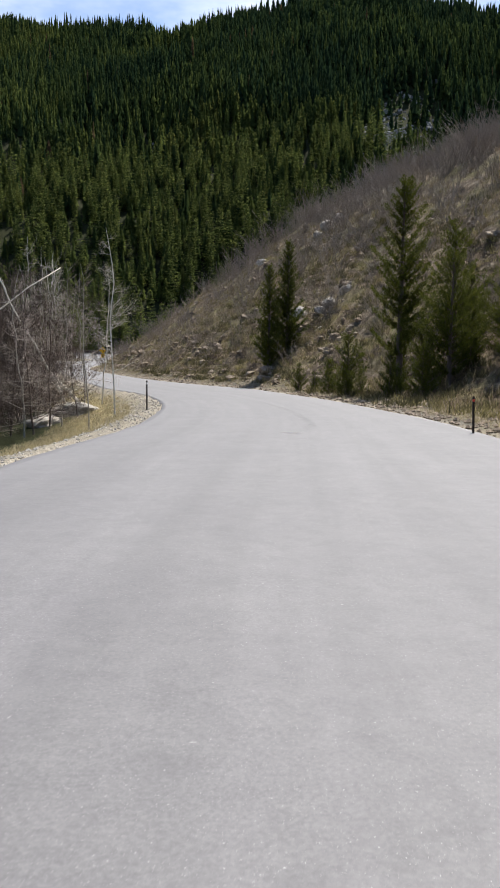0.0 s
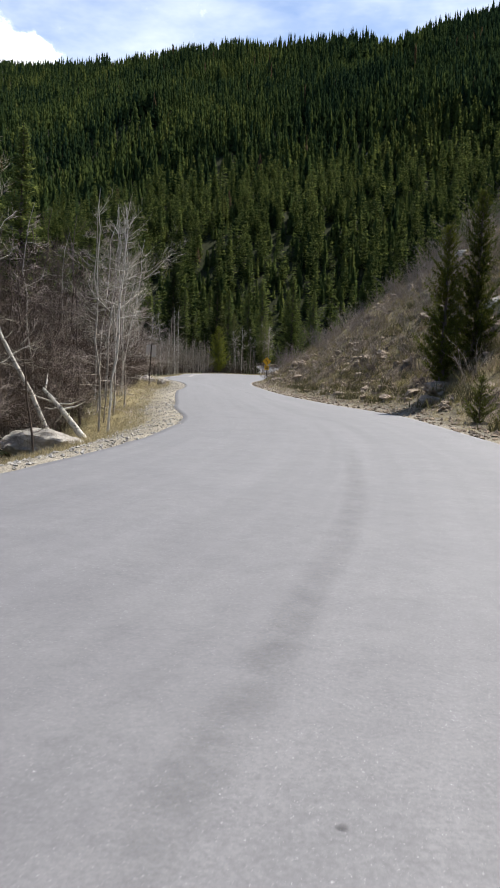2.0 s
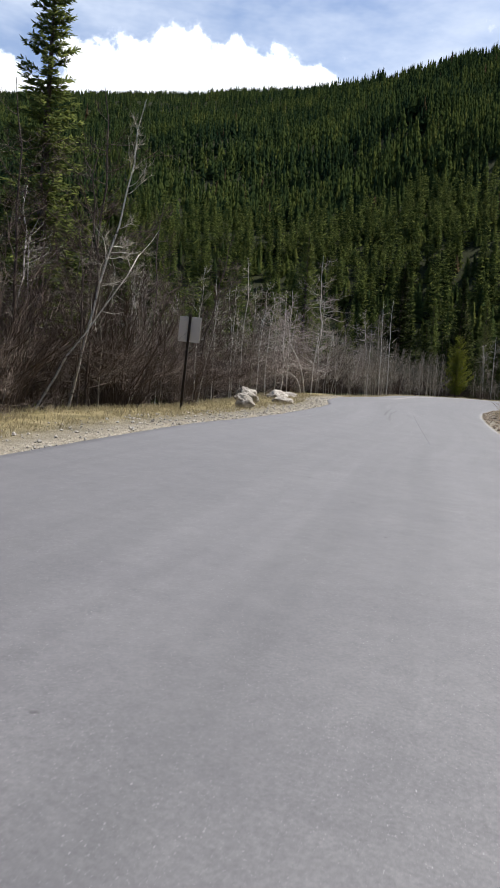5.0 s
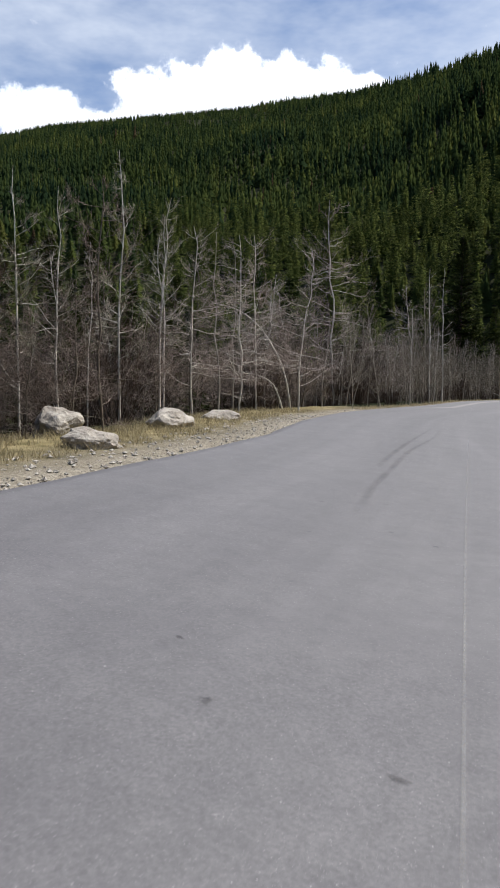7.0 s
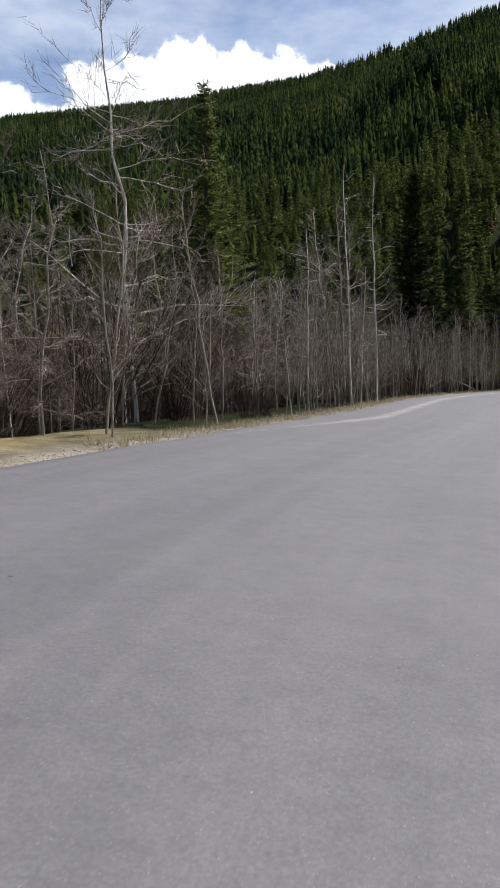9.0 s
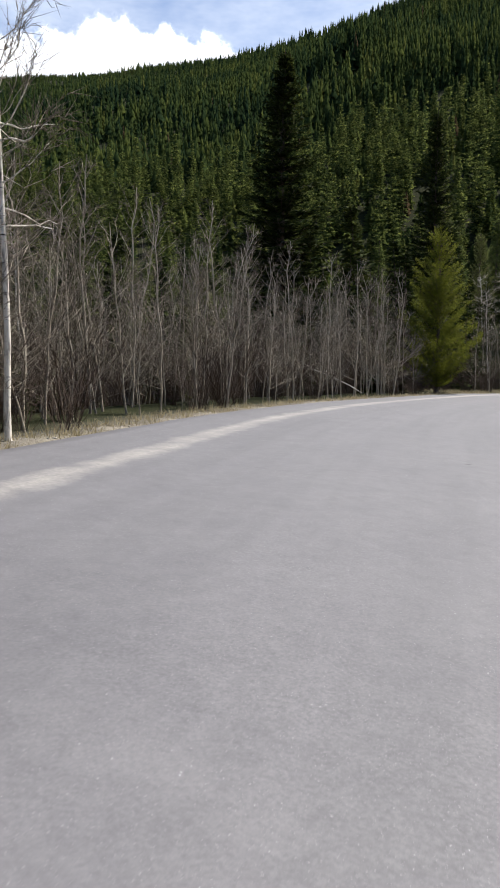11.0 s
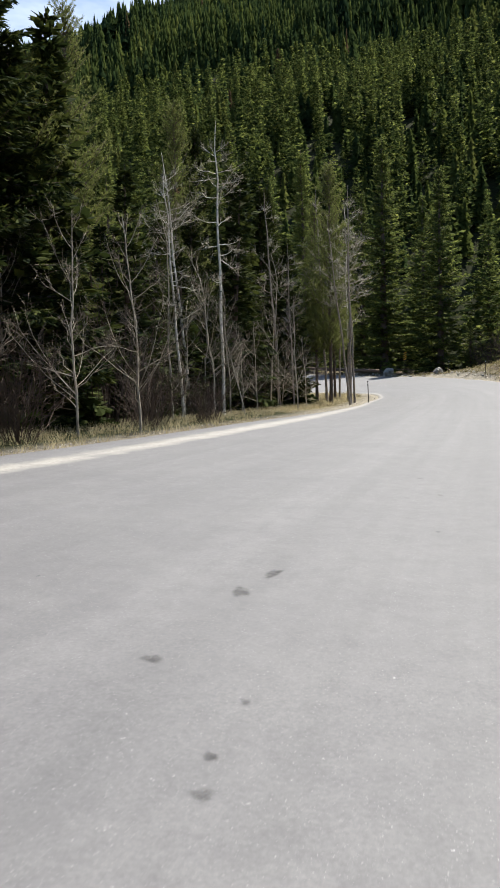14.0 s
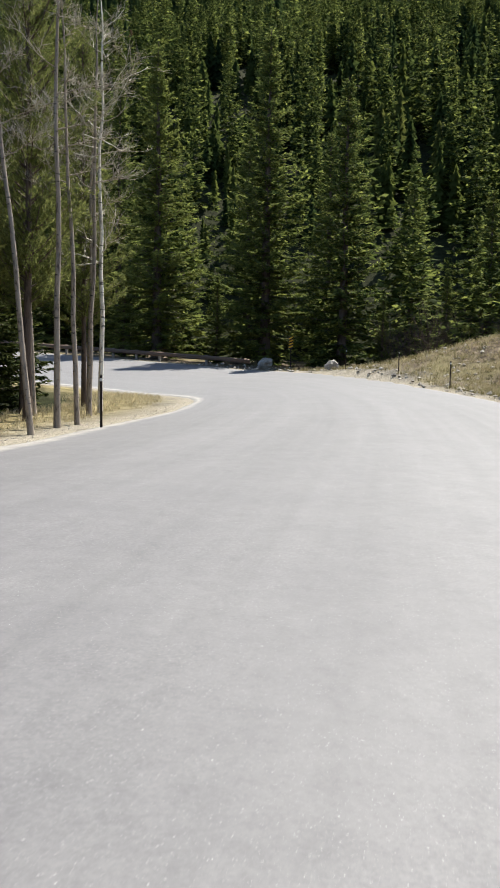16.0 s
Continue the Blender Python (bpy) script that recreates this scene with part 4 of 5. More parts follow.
SHRUBS = [shrub("shrub", 260 + i, h, sp, BRUSH, "leafless reddish-brown shrub in the valley thicket", 34) for i, (h, sp) in enumerate([(2.6, 1.6), (3.6, 1.9), (2.0, 1.3)])]
WILLOWS = [shrub("shrub", 270 + i, h, sp, WILLOW, "leafless grey-brown shrub on the stony slope", 15) for i, (h, sp) in enumerate([(1.4, 1.2), (2.2, 1.5), (0.9, 0.9)])]

# pines on the right-hand slope: x, y, kind, height, turn
for x, y, i, h, t in ((7.4, 40.6, 0, 11.0, 20), (9.2, 37.5, 1, 6.4, 80), (4.7, 40.3, 2, 3.2, 150), (10.2, 41.0, 1, 7.0, 200), (7.6, 36.0, 2, 2.6, 60), (4.0, 43.2, 2, 1.9, 20), (6.3, 36.8, 2, 2.2, 200), (2.6, 47.5, 2, 1.6, 80), (11.5, 36.5, 1, 5.0, 10)):
    plant(PINES[i], x, y, h / PINE_H[i], t, group="pines on the stony slope")

for x, y, h, t in ((8.6, 39.2, 2.4, 40), (6.9, 38.6, 1.6, 110), (10.4, 38.2, 3.0, 170), (5.6, 41.8, 1.5, 230), (8.0, 43.5, 2.2, 300), (11.4, 42.5, 3.4, 20), (9.4, 45.0, 2.6, 75), (3.4, 45.6, 1.3, 140), (12.6, 39.0, 2.8, 250)):
    plant(PINES[2], x, y, h / PINE_H[2], t, group="pines on the stony slope")
# spruces behind the left-hand thicket and beyond the last bend: x, y, kind, height, turn
SPRUCES_NEAR = [(-50, 126, 1, 19.0, 100), (-46.5, 233.6, 1, 25, 30), (-40.6, 234.2, 0, 21.5, 80), (-55, 233.4, 1, 24, 120), (-61, 240, 3, 23, 10), (-36, 246, 0, 17, 60), (-67, 240, 0, 21, 210),
               (-74, 243, 1, 22, 20), (-29.5, 244, 2, 15, 10), (-22.5, 246, 0, 14, 90), (-81, 241, 0, 20, 140), (-51, 247, 3, 22, 66), (-44, 251, 1, 22, 200)]
SPRUCES_BEYOND = [(-64, 248, 2, 20, 45), (-15, 243, 1, 14, 250), (-33, 238, 2, 8, 33), (-50.5, 234.5, 2, 7, 70), (-58, 234, 2, 8, 160), (-37.5, 233, 3, 6, 20), 
               (-30.7, 71.9, 3, 20, 50), (-48, 168, 2, 13, 10), (-51, 176, 3, 15, 70), (-53, 185, 0, 14, 130), (-50, 191, 2, 11, 200), (-57, 194, 1, 15, 260), (-47.5, 181, 3, 9, 100)]
for x, y, i, h, t in SPRUCES_NEAR + SPRUCES_BEYOND:
    plant(SPRUCE[i], x, y, h / SPRUCE_H[i], t, group="spruces along the road")
plant(GOLD, -41.9, 154.6, 0.87, 30).scale = (1.0, 1.0, 0.89)
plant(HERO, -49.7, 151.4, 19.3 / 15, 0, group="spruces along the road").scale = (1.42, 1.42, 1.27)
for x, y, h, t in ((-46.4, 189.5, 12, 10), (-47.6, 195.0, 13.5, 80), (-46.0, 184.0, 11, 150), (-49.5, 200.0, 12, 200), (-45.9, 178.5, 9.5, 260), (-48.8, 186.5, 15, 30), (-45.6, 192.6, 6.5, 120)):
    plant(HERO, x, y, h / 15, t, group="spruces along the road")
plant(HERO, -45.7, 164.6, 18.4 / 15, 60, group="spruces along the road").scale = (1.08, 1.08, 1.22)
for x, y, h, t in ((0.9, 56.5, 7.2, 10), (2.3, 58.2, 7.9, 130)):
    plant(SLIM, x, y, h / 8.0, t, group="pines on the stony slope")
for x, y, s, t in ((-42.5, 153.0, 0.35, 0), (-42.8, 155.4, 0.4, 80), (-41.9, 151.8, 0.3, 160), (-42.2, 156.8, 0.35, 220), (-41.6, 150.2, 0.28, 20)):
    plant(SHRUBS[0], x, y, s, t, group="brown shrubs in the valley")
for x, y, s, t in ((-33.5, 231.5, 1.2, 0), (-32.0, 232.5, 1.05, 90), (-35.0, 232.5, 1.15, 200), (-30.5, 231.5, 1.0, 40), (-36.4, 231.2, 0.95, 130), (-34.2, 230.0, 0.9, 300)):
    plant(SHRUBS[1], x, y, s, t, group="brown shrubs beyond the bend")
for x, y, s, t in ((-43.1, 191.4, 1.0, 20), (-44.4, 193.5, 0.9, 140), (-43.9, 196.2, 0.85, 250), (-45.4, 166.5, 0.75, 60), (-46.6, 178.5, 1.0, 100), (-47.5, 172.0, 1.1, 170)):
    plant(TALL, x, y, s, t, group="slender pines inside the bend")

# aspens whose trunks stand clear along the shoulder: x, y, kind, height, lean
CLEAR_START = [(-5.5, 30.6, 0, 7.2, -2), (-5.0, 23.5, 1, 5.0, -3), (-7.8, 39.9, 2, 6.6, 0), (-11.4, 47.8, 4, 8.1, 0), (-10.8, 45.7, 1, 7.3, 1), (-14.8, 55.9, 0, 8.9, 0), (-13.2, 51.7, 2, 8.9, 1),
               (-14.5, 54.0, 4, 9.2, 6), (-13.3, 50.1, 1, 8.2, 2), (-19.5, 63.7, 3, 8.4, 9), (-15.9, 55.0, 4, 10.4, 1), (-15.4, 55.2, 2, 9.6, 4), (-15.1, 56.2, 3, 8.0, 6)]
CLEAR_MIDDLE = [(-21.2, 71.2, 1, 5.0, 0), (-21.7, 72.1, 3, 4.0, 6), (-28.2, 83.9, 0, 7.5, 0), (-27.0, 79.9, 2, 6.3, 0), (-26.4, 80.5, 4, 5.7, 0), (-28.0, 85.2, 1, 6.3, 1), (-29.6, 86.9, 4, 6.5, 0), (-27.6, 82.3, 3, 4.8, -2)]
# bushy, crooked trees beyond the boulders: x, y, kind, height, turn
for x, y, i, h, t in ((-30.0, 94.8, 0, 6.5, 20), (-36.5, 107.0, 1, 11.4, 100), (-31.5, 92.4, 2, 6.7, 160), (-31.2, 93.5, 0, 6.8, 250), (-39.5, 122.0, 1, 8.6, 40), (-36.2, 113.2, 0, 4.4, 300), (-33.6, 101.6, 2, 5.6, 75), (-29.6, 89.5, 2, 6.2, 210),
                      (-30.4, 91.6, 1, 6.6, 330), (-34.8, 105.0, 0, 5.0, 10), (-37.0, 115.6, 2, 4.6, 130), (-33.4, 96.8, 1, 6.0, 190), (-35.6, 99.6, 0, 6.4, 60), (-29.0, 87.6, 0, 6.0, 280), (-35.2, 110.6, 1, 4.2, 150)):
    plant(BUSHY[i], x, y, h / ASPEN_H, t, group="bushy aspens along the road")
CLEAR_THICKET = [(-38.3, 113.2, 1, 5.6, 8), (-36.6, 118.3, 1, 7.8, -2), (-37.1, 121.0, 3, 7.6, 3), (-36.5, 119.2, 2, 3.6, 0),
               (-36.0, 116.0, 0, 3.8, 1), (-35.4, 114.5, 4, 3.4, 0), (-34.9, 113.2, 2, 3.4, 0), (-41.7, 148.0, 0, 5.8, 3), (-42.0, 144.4, 4, 5.5, -2), (-41.7, 142.4, 2, 4.8, -1)]
CLEAR_BEND = [(-43.5, 175.2, 2, 9.0, 0), (-43.8, 172.3, 1, 7.0, -3), (-45.0, 175.8, 4, 8.4, -2), (-44.6, 186.4, 3, 9.4, -3), (-44.2, 187.6, 1, 7.2, -2), (-43.6, 192.6, 5, 10.5, -2), (-41.5, 188.6, 1, 8.6, -7),
               (-43.5, 195.6, 2, 9.0, 1), (-41.8, 190.3, 5, 10.0, 0), (-41.75, 191.2, 5, 8.8, -2), (-42.6, 193.7, 5, 9.5, 1), (-42.8, 194.9, 4, 10.0, 2)]
ra = np.random.RandomState(77)
for x, y, i, h, lean in CLEAR_START + CLEAR_MIDDLE + CLEAR_THICKET:
    if not inside_road(np.array([[x, y]]))[0] and np.hypot(*(EDGE_L - (x, y)).T).min() > 0.5:
        if 104 < y < 152 and h < 9:
            plant(SAPLINGS[i % 3], x, y, h / (5.5, 4.6, 6.5)[i % 3], ra.uniform(0, 360), (ra.normal(0, 1.0), lean), "saplings in the thicket")
            continue
        plant(CROWNED if y == 39.9 else GREY_ASPENS[i % 3] if y < 49 and y > 38 or y < 28 else ASPENS[i], x, y, h / ASPEN_H, ra.uniform(-30, 30), (ra.normal(0, 1.0), lean), "aspens along the road")
for x, y, h, t in ((-36.9, 121.5, 9.6, 40), (-36.0, 117.8, 9.0, 130), (-35.2, 113.6, 6.0, 220), (-36.6, 119.6, 5.6, 300)):
    plant(SLENDER, x, y, h / ASPEN_H, t, (ra.normal(0, 1.0), ra.normal(0, 1.0)), "aspens along the road")
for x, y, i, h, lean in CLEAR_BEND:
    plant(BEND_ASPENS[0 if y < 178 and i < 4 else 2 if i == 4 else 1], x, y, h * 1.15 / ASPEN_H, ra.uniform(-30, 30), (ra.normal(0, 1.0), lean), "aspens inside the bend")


def scatter(protos, n, dmin, dmax, y0, y1, seed, group, smin=0.75, smax=1.2, side="left", power=1.3):
    rng = np.random.RandomState(seed)
    line = EDGE_L if side == "left" else EDGE_R
    done = 0
    while done < n:
        k = rng.randint(2, len(line) - 2)
        if not y0 <= line[k, 1] <= y1 or line[k, 0] < -60:
            continue
        t = line[k + 1] - line[k - 1]
        nrm = np.array([-t[1], t[0]]) / np.hypot(*t) * (1 if side == "left" else -1)
        d = dmin + (dmax - dmin) * rng.uniform() ** power
        q = line[k] + nrm * d + rng.normal(0, 0.8, 2)
        e = min(np.hypot(*(EDGE_L - q).T).min(), np.hypot(*(EDGE_R - q).T).min())
        if e < dmin * 0.85 or inside_road(q[None])[0] or (protos is SHRUBS and 15 < q[1] < 43 and e < 7.5):
            continue
        plant(protos[rng.randint(len(protos))], q[0], q[1], rng.uniform(smin, smax), rng.uniform(0, 360), (rng.normal(0, 3), rng.normal(0, 3)), group)
        done += 1


scatter(LIGHT_ASPENS, 80, 6.5, 28, 15, 135, 301, "aspens in the valley", 0.6, 1.0)
scatter(THORNS, 30, 4.2, 9, 40, 66, 325, "brown thicket trees in the valley", 0.9, 1.3)
scatter(THORNS, 64, 4.0, 15, 26, 110, 320, "brown thicket trees in the valley", 0.7, 1.2)
scatter(GREY_THORNS, 26, 3.6, 8, 58, 112, 321, "grey thicket trees in the valley", 0.5, 1.0)
scatter(GREY_THORNS, 34, 3.2, 9, 78, 122, 327, "grey thicket trees in the valley", 0.5, 0.95)
scatter(GREY_THORNS, 10, 4.0, 8, 36, 56, 322, "grey thicket trees in the valley", 0.6, 1.0)
for x, y, h, t in ((-8.2, 33.0, 5.6, 70), (-10.2, 36.0, 6.0, 140), (-8.6, 29.0, 6.2, 240), (-9.6, 34.5, 6.6, 20), (-11.2, 37.5, 7.6, 100), (-9.2, 42.0, 7.0, 190), (-12.4, 43.5, 8.2, 260), (-13.4, 47.5, 7.6, 310), (-11.6, 32.0, 7.0, 60), (-14.5, 40.0, 8.4, 150), (-12.2, 50.5, 6.8, 230)):
    plant(BUSHY[2], x, y, h / ASPEN_H, t, group="bushy aspens along the road")
scatter(SAPLINGS, 110, 1.2, 10, 104, 152, 302, "saplings in the thicket", 0.6, 1.0)
scatter(SAPLINGS, 50, 5.0, 20, 18, 100, 303, "saplings in the thicket", 0.7, 1.1)
scatter(SAPLINGS, 60, 1.0, 6, 120, 152, 310, "saplings in the thicket", 0.55, 0.95)
scatter(SAPLINGS, 26, 1.4, 7, 156, 186, 311, "saplings in the thicket", 0.55, 1.1)
scatter(THORNS, 36, 2.6, 10, 112, 186, 323, "brown thicket trees in the valley", 0.5, 0.85)
scatter(LIGHT_SPRUCE, 50, 4.6, 16, 152, 190, 312, "dark conifers behind the thicket", 0.35, 0.75)
scatter(SHRUBS, 205, 3.8, 14, 14, 192, 304, "brown shrubs in the valley", 0.6, 1.2)
scatter(LIGHT_SPRUCE, 24, 8, 15, 36, 66, 326, "dark conifers in the valley", 0.4, 0.6)
scatter(LIGHT_SPRUCE, 70, 10, 20, 28, 112, 313, "dark conifers in the valley", 0.3, 0.5)
scatter(LIGHT_SPRUCE, 40, 6, 13, 92, 150, 314, "dark conifers behind the thicket", 0.18, 0.38)
scatter(LIGHT_SPRUCE, 90, 14, 45, 14, 160, 305, "dark conifers in the valley", 0.28, 0.6)
scatter(LIGHT_SPRUCE, 40, 20, 60, 60, 160, 315, "dark conifers in the valley", 0.6, 1.0)
scatter(SHRUBS, 70, 0.9, 4.5, 106, 180, 316, "brown shrubs in the valley", 0.35, 0.7)
scatter(SAPLINGS, 56, 0.8, 2.4, 106, 152, 317, "saplings in the thicket", 0.45, 0.9)
scatter(WILLOWS, 70, 1.6, 11, 58, 128, 324, "brown shrubs on the stony slope", 0.7, 1.4, "right")
scatter(SHRUBS, 14, 5, 13, 204, 216, 307, "brown shrubs beyond the bend", 0.5, 0.9, "right")


def light_conifer(seed, h, spread):
    """A conifer of a few hundred sprays, for the wood beyond the bend."""
    ob = conifer("spruce_tree", seed, h, spread, PINE_BARK, NEEDLES_DARK, "spruce", bare=0.04, step=0.95, spray=1.05, fine=0.62)
    me = next(c for c in ob.children if c.name.startswith("crown")).data
    v = np.empty(len(me.vertices) * 3)
    me.vertices.foreach_get("co", v)
    discard([ob])
    return v.reshape(-1, 3), np.arange(len(v) // 3).reshape(-1, 4)


# the conifers at the foot of the mountain, next beyond the bend
rf = np.random.RandomState(88)
places = []
while len(places) < 1250:
    az, r = radians(rf.uniform(-16, 48)), math.sqrt(rf.uniform(150 ** 2, 312 ** 2))
    x, y = HUB[0] - math.sin(az) * r, HUB[1] + math.cos(az) * r
    if y < 150 or np.hypot(*(EDGE_R - (x, y)).T).min() < 13 or inside_road(np.array([[x, y]]))[0] or np.hypot(*(EDGE_L - (x, y)).T).min() < 13:
        continue
    places.append((x, y, rf.uniform(0.55, 1.25), rf.uniform(0, 6.28)))
joined("foot_forest", [light_conifer(140 + i, 14.0, sp) for i, sp in enumerate((2.2, 1.9, 2.5))], places, NEEDLES_FOOT, "dense green conifers at the foot of the mountainside", "forest")

# leafless brush over the right-hand slope
places = []
while len(places) < 900:
    k = rf.randint(50, len(EDGE_R) - 70)
    t = EDGE_R[k + 1] - EDGE_R[k - 1]
    q = EDGE_R[k] + np.array([t[1], -t[0]]) / np.hypot(*t) * (3 + 46 * rf.uniform() ** 0.7) + rf.normal(0, 0.8, 2)
    if 24 < q[1] < 140 and np.hypot(*(EDGE_R - q).T).min() > 2.6 and fbm(q[None], 9.0, 3, 61)[0] > rf.uniform(-0.35, 0.15):
        far = np.hypot(*(EDGE_R - q).T).min()
        places.append((q[0], q[1], rf.uniform(0.6, 1.2) * (1 + 0.8 * min(1, (far / 22) ** 2)), rf.uniform(0, 6.28)))
brush, thicket = [], []
for w in (*WILLOWS, *SHRUBS):
    v = np.empty(len(w.data.vertices) * 3)
    w.data.vertices.foreach_get("co", v)
    w.data.calc_loop_triangles()
    (brush if w in WILLOWS else thicket).append((v.reshape(-1, 3), np.array([list(q.vertices) for q in w.data.loop_triangles])))
joined("slope_brush", brush, places, WILLOW, "leafless grey-brown brush on the steep stony slope", "shrub")
places = []
while len(places) < 330:
    kk = rf.randint(60, len(EDGE_L) - 80)
    t = EDGE_L[kk + 1] - EDGE_L[kk - 1]
    q = EDGE_L[kk] + np.array([-t[1], t[0]]) / np.hypot(*t) * (7 + 18 * rf.uniform()) + rf.normal(0, 0.8, 2)
    if 14 < q[1] < 192 and np.hypot(*(EDGE_L - q).T).min() > 6:
        places.append((q[0], q[1], rf.uniform(0.6, 1.25), rf.uniform(0, 6.28)))
joined("valley_brush", thicket, places, BRUSH, "tangled dark brown leafless brush on the valley floor", "shrub")
discard([*SPRUCE, *LIGHT_SPRUCE, *LIGHT_ASPENS, *PINES, HERO, SLIM, GOLD, TALL, *ASPENS, *GREY_ASPENS, SLENDER, CROWNED, *BUSHY, *BEND_ASPENS, *THORNS, *GREY_THORNS, *SAPLINGS, *SHRUBS, *WILLOWS])

# ---- rocks ----
STONES = [boulder_mesh("boulder", 60 + i, ROCK, 4, 0.64, 0.24) for i in range(5)]
SLOPE_STONES = [boulder_mesh("boulder", 70 + i, ROCK_SLOPE, 3, 0.55, 0.55) for i in range(5)]


def boulder(mesh, x, y, s, turn, label, group, sink=0.25, sz=1.0):
    ob = new("boulder", mesh)
    ob.matrix_world = pose(x, y, grade(x, y) + s * (0.62 * sz - sink), 0, 0, turn) @ Matrix.Diagonal((s, s, s * sz, 1))
    return tagged(ob, label, "boulder", group)


for x, y, s, t, i, sz in ((-18.9, 71.2, 0.37, 20, 0, 1.15), (-21.2, 74.6, 0.44, 70, 1, 0.9), (-24.2, 78.9, 0.56, 130, 2, 1.05), (-21.2, 77.2, 0.44, 200, 3, 0.74), (-24.8, 82.5, 0.60, 250, 4, 0.74), (-26.6, 86.4, 0.60, 310, 0, 0.6)):
    boulder(STONES[i], x, y, s * 1.12, t, "pale lichened granite boulder in the dry roadside grass", "boulders along the shoulder", 0.36, sz)
boulder(STONES[1], -8.76, 37.8, 1.2, 30, "large pale boulder beneath the roadside aspens", "", 0.42, 0.75)
boulder(STONES[3], -9.4, 34.9, 1.0, 80, "flat pale boulder beneath the roadside aspens", "", 0.35, 0.6)
boulder(STONES[2], -45.3, 228.8, 0.66, 10, "pale boulder at the outer edge of the bend", "boulders at the bend", 0.15)
boulder(STONES[4], -40.0, 223.6, 0.55, 80, "pale boulder at the outer edge of the bend", "boulders at the bend", 0.2)
rs = np.random.RandomState(9)
made = 0
while made < 290:
    kk = rs.randint(60, len(EDGE_R) - 80)
    t = EDGE_R[kk + 1] - EDGE_R[kk - 1]
    nrm = np.array([t[1], -t[0]]) / np.hypot(*t)
    q = EDGE_R[kk] + nrm * (1.6 + 24 * rs.uniform() ** 1.4)
    if not 26 < q[1] < 118:
        continue
    boulder(SLOPE_STONES[rs.randint(5)], q[0], q[1], 0.14 + 0.5 * rs.uniform() ** 3.0, rs.uniform(0, 360), "grey-brown rock lying on the steep stony slope", "rocks on the slope", 0.38)
    made += 1
for x, y, s in ((3.37, 64.2, 1.0), (5.8, 63.0, 0.8), (4.9, 59.2, 0.55), (5.0, 62.4, 0.6), (7.2, 64.5, 0.75), (8.2, 93.6, 1.1), (9.6, 95.5, 0.9), (6.9, 92.0, 0.8), (0.6, 101.4, 0.9)):
    boulder(STONES[int(x) % 5], x, y, s, 40 * s + 90 * x, "large pale rock jutting from the stony slope", "rocks on the slope", 0.35)

small = []
for i in range(6):
    me = boulder_mesh("stone", 80 + i, ROCK_SLOPE, 1, 0.75, 0.35)
    v = np.empty(len(me.vertices) * 3)
    me.vertices.foreach_get("co", v)
    small.append((v.reshape(-1, 3), np.array([list(q.vertices) for q in me.polygons])))
    bpy.data.meshes.remove(me)
places = []
while len(places) < 1300:
    kk = rs.randint(60, len(EDGE_R) - 80)
    t = EDGE_R[kk + 1] - EDGE_R[kk - 1]
    q = EDGE_R[kk] + np.array([t[1], -t[0]]) / np.hypot(*t) * (2.0 + 20 * rs.uniform() ** 1.3) + rs.normal(0, 0.3, 2)
    if 30 < q[1] < 110 and fbm(q[None], 7.0, 2, 41)[0] > -0.12:
        places.append((q[0], q[1], 0.07 + 0.42 * rs.uniform() ** 3.5, rs.uniform(0, 6.28)))
joined("scree_patch", small, places, ROCK_SLOPE, "jumbled broken rock on the steep slope", "stones")


# ---- gravel and grass ----
def loose_stones(name, seed, n, line, side, dmin, dmax, smin, smax, y0, y1, mat, label):
    rng = np.random.RandomState(seed)
    base = np.array([[1, 0, 0], [-1, 0, 0], [0, 1, 0], [0, -1, 0], [0, 0, 0.7], [0, 0, -0.7]], dtype=float)
    tri = [(0, 2, 4), (2, 1, 4), (1, 3, 4), (3, 0, 4), (2, 0, 5), (1, 2, 5), (3, 1, 5), (0, 3, 5)]
    ok = [k for k in range(2, len(line) - 2) if y0 <= line[k, 1] <= y1]
    s = Soup()
    for _ in range(n):
        k = ok[rng.randint(len(ok))]
        t = line[k + 1] - line[k - 1]
        nrm = np.array([-t[1], t[0]]) / np.hypot(*t) * side
        q = line[k] + (line[k + 1] - line[k]) * rng.uniform() + nrm * (dmin + (dmax - dmin) * rng.uniform() ** 1.5)
        r = smin + (smax - smin) * rng.uniform() ** 3
        v = base * rng.uniform(0.55, 1.25, (6, 3)) * r
        a = rng.uniform(0, 6.28)
        v = np.column_stack([v[:, 0] * np.cos(a) - v[:, 1] * np.sin(a), v[:, 0] * np.sin(a) + v[:, 1] * np.cos(a), v[:, 2]])
        s.add(v + np.array([q[0], q[1], grade(*q) + r * 0.3]), tri)
    tagged(new(name, s.mesh(name, mat)), label, "stones", kind="stuff")


loose_stones("shoulder_gravel", 401, 7000, EDGE_L, 1, -0.15, 1.8, 0.010, 0.055, 5, 92, GRAVEL, "pale loose gravel along the road's edge")
loose_stones("sandy_gravel", 406, 3500, EDGE_L, 1, -0.3, 0.7, 0.008, 0.032, 92, 200, GRAVEL, "fine pale gravel along the road's edge")
loose_stones("roadside_rubble", 404, 2800, EDGE_R, -1, 0.1, 2.4, 0.025, 0.14, 14, 125, ROCK_SLOPE, "pale broken stones along the foot of the slope")
loose_stones("slope_rubble", 402, 3800, EDGE_R, -1, 0.8, 24.0, 0.03, 0.17, 14, 125, ROCK_SLOPE, "broken stone rubble at the foot of the slope")
loose_stones("mound_rubble", 403, 1000, EDGE_R, -1, 0.2, 6.5, 0.025, 0.17, 196, 226, ROCK, "broken stones along the outer edge of the bend")


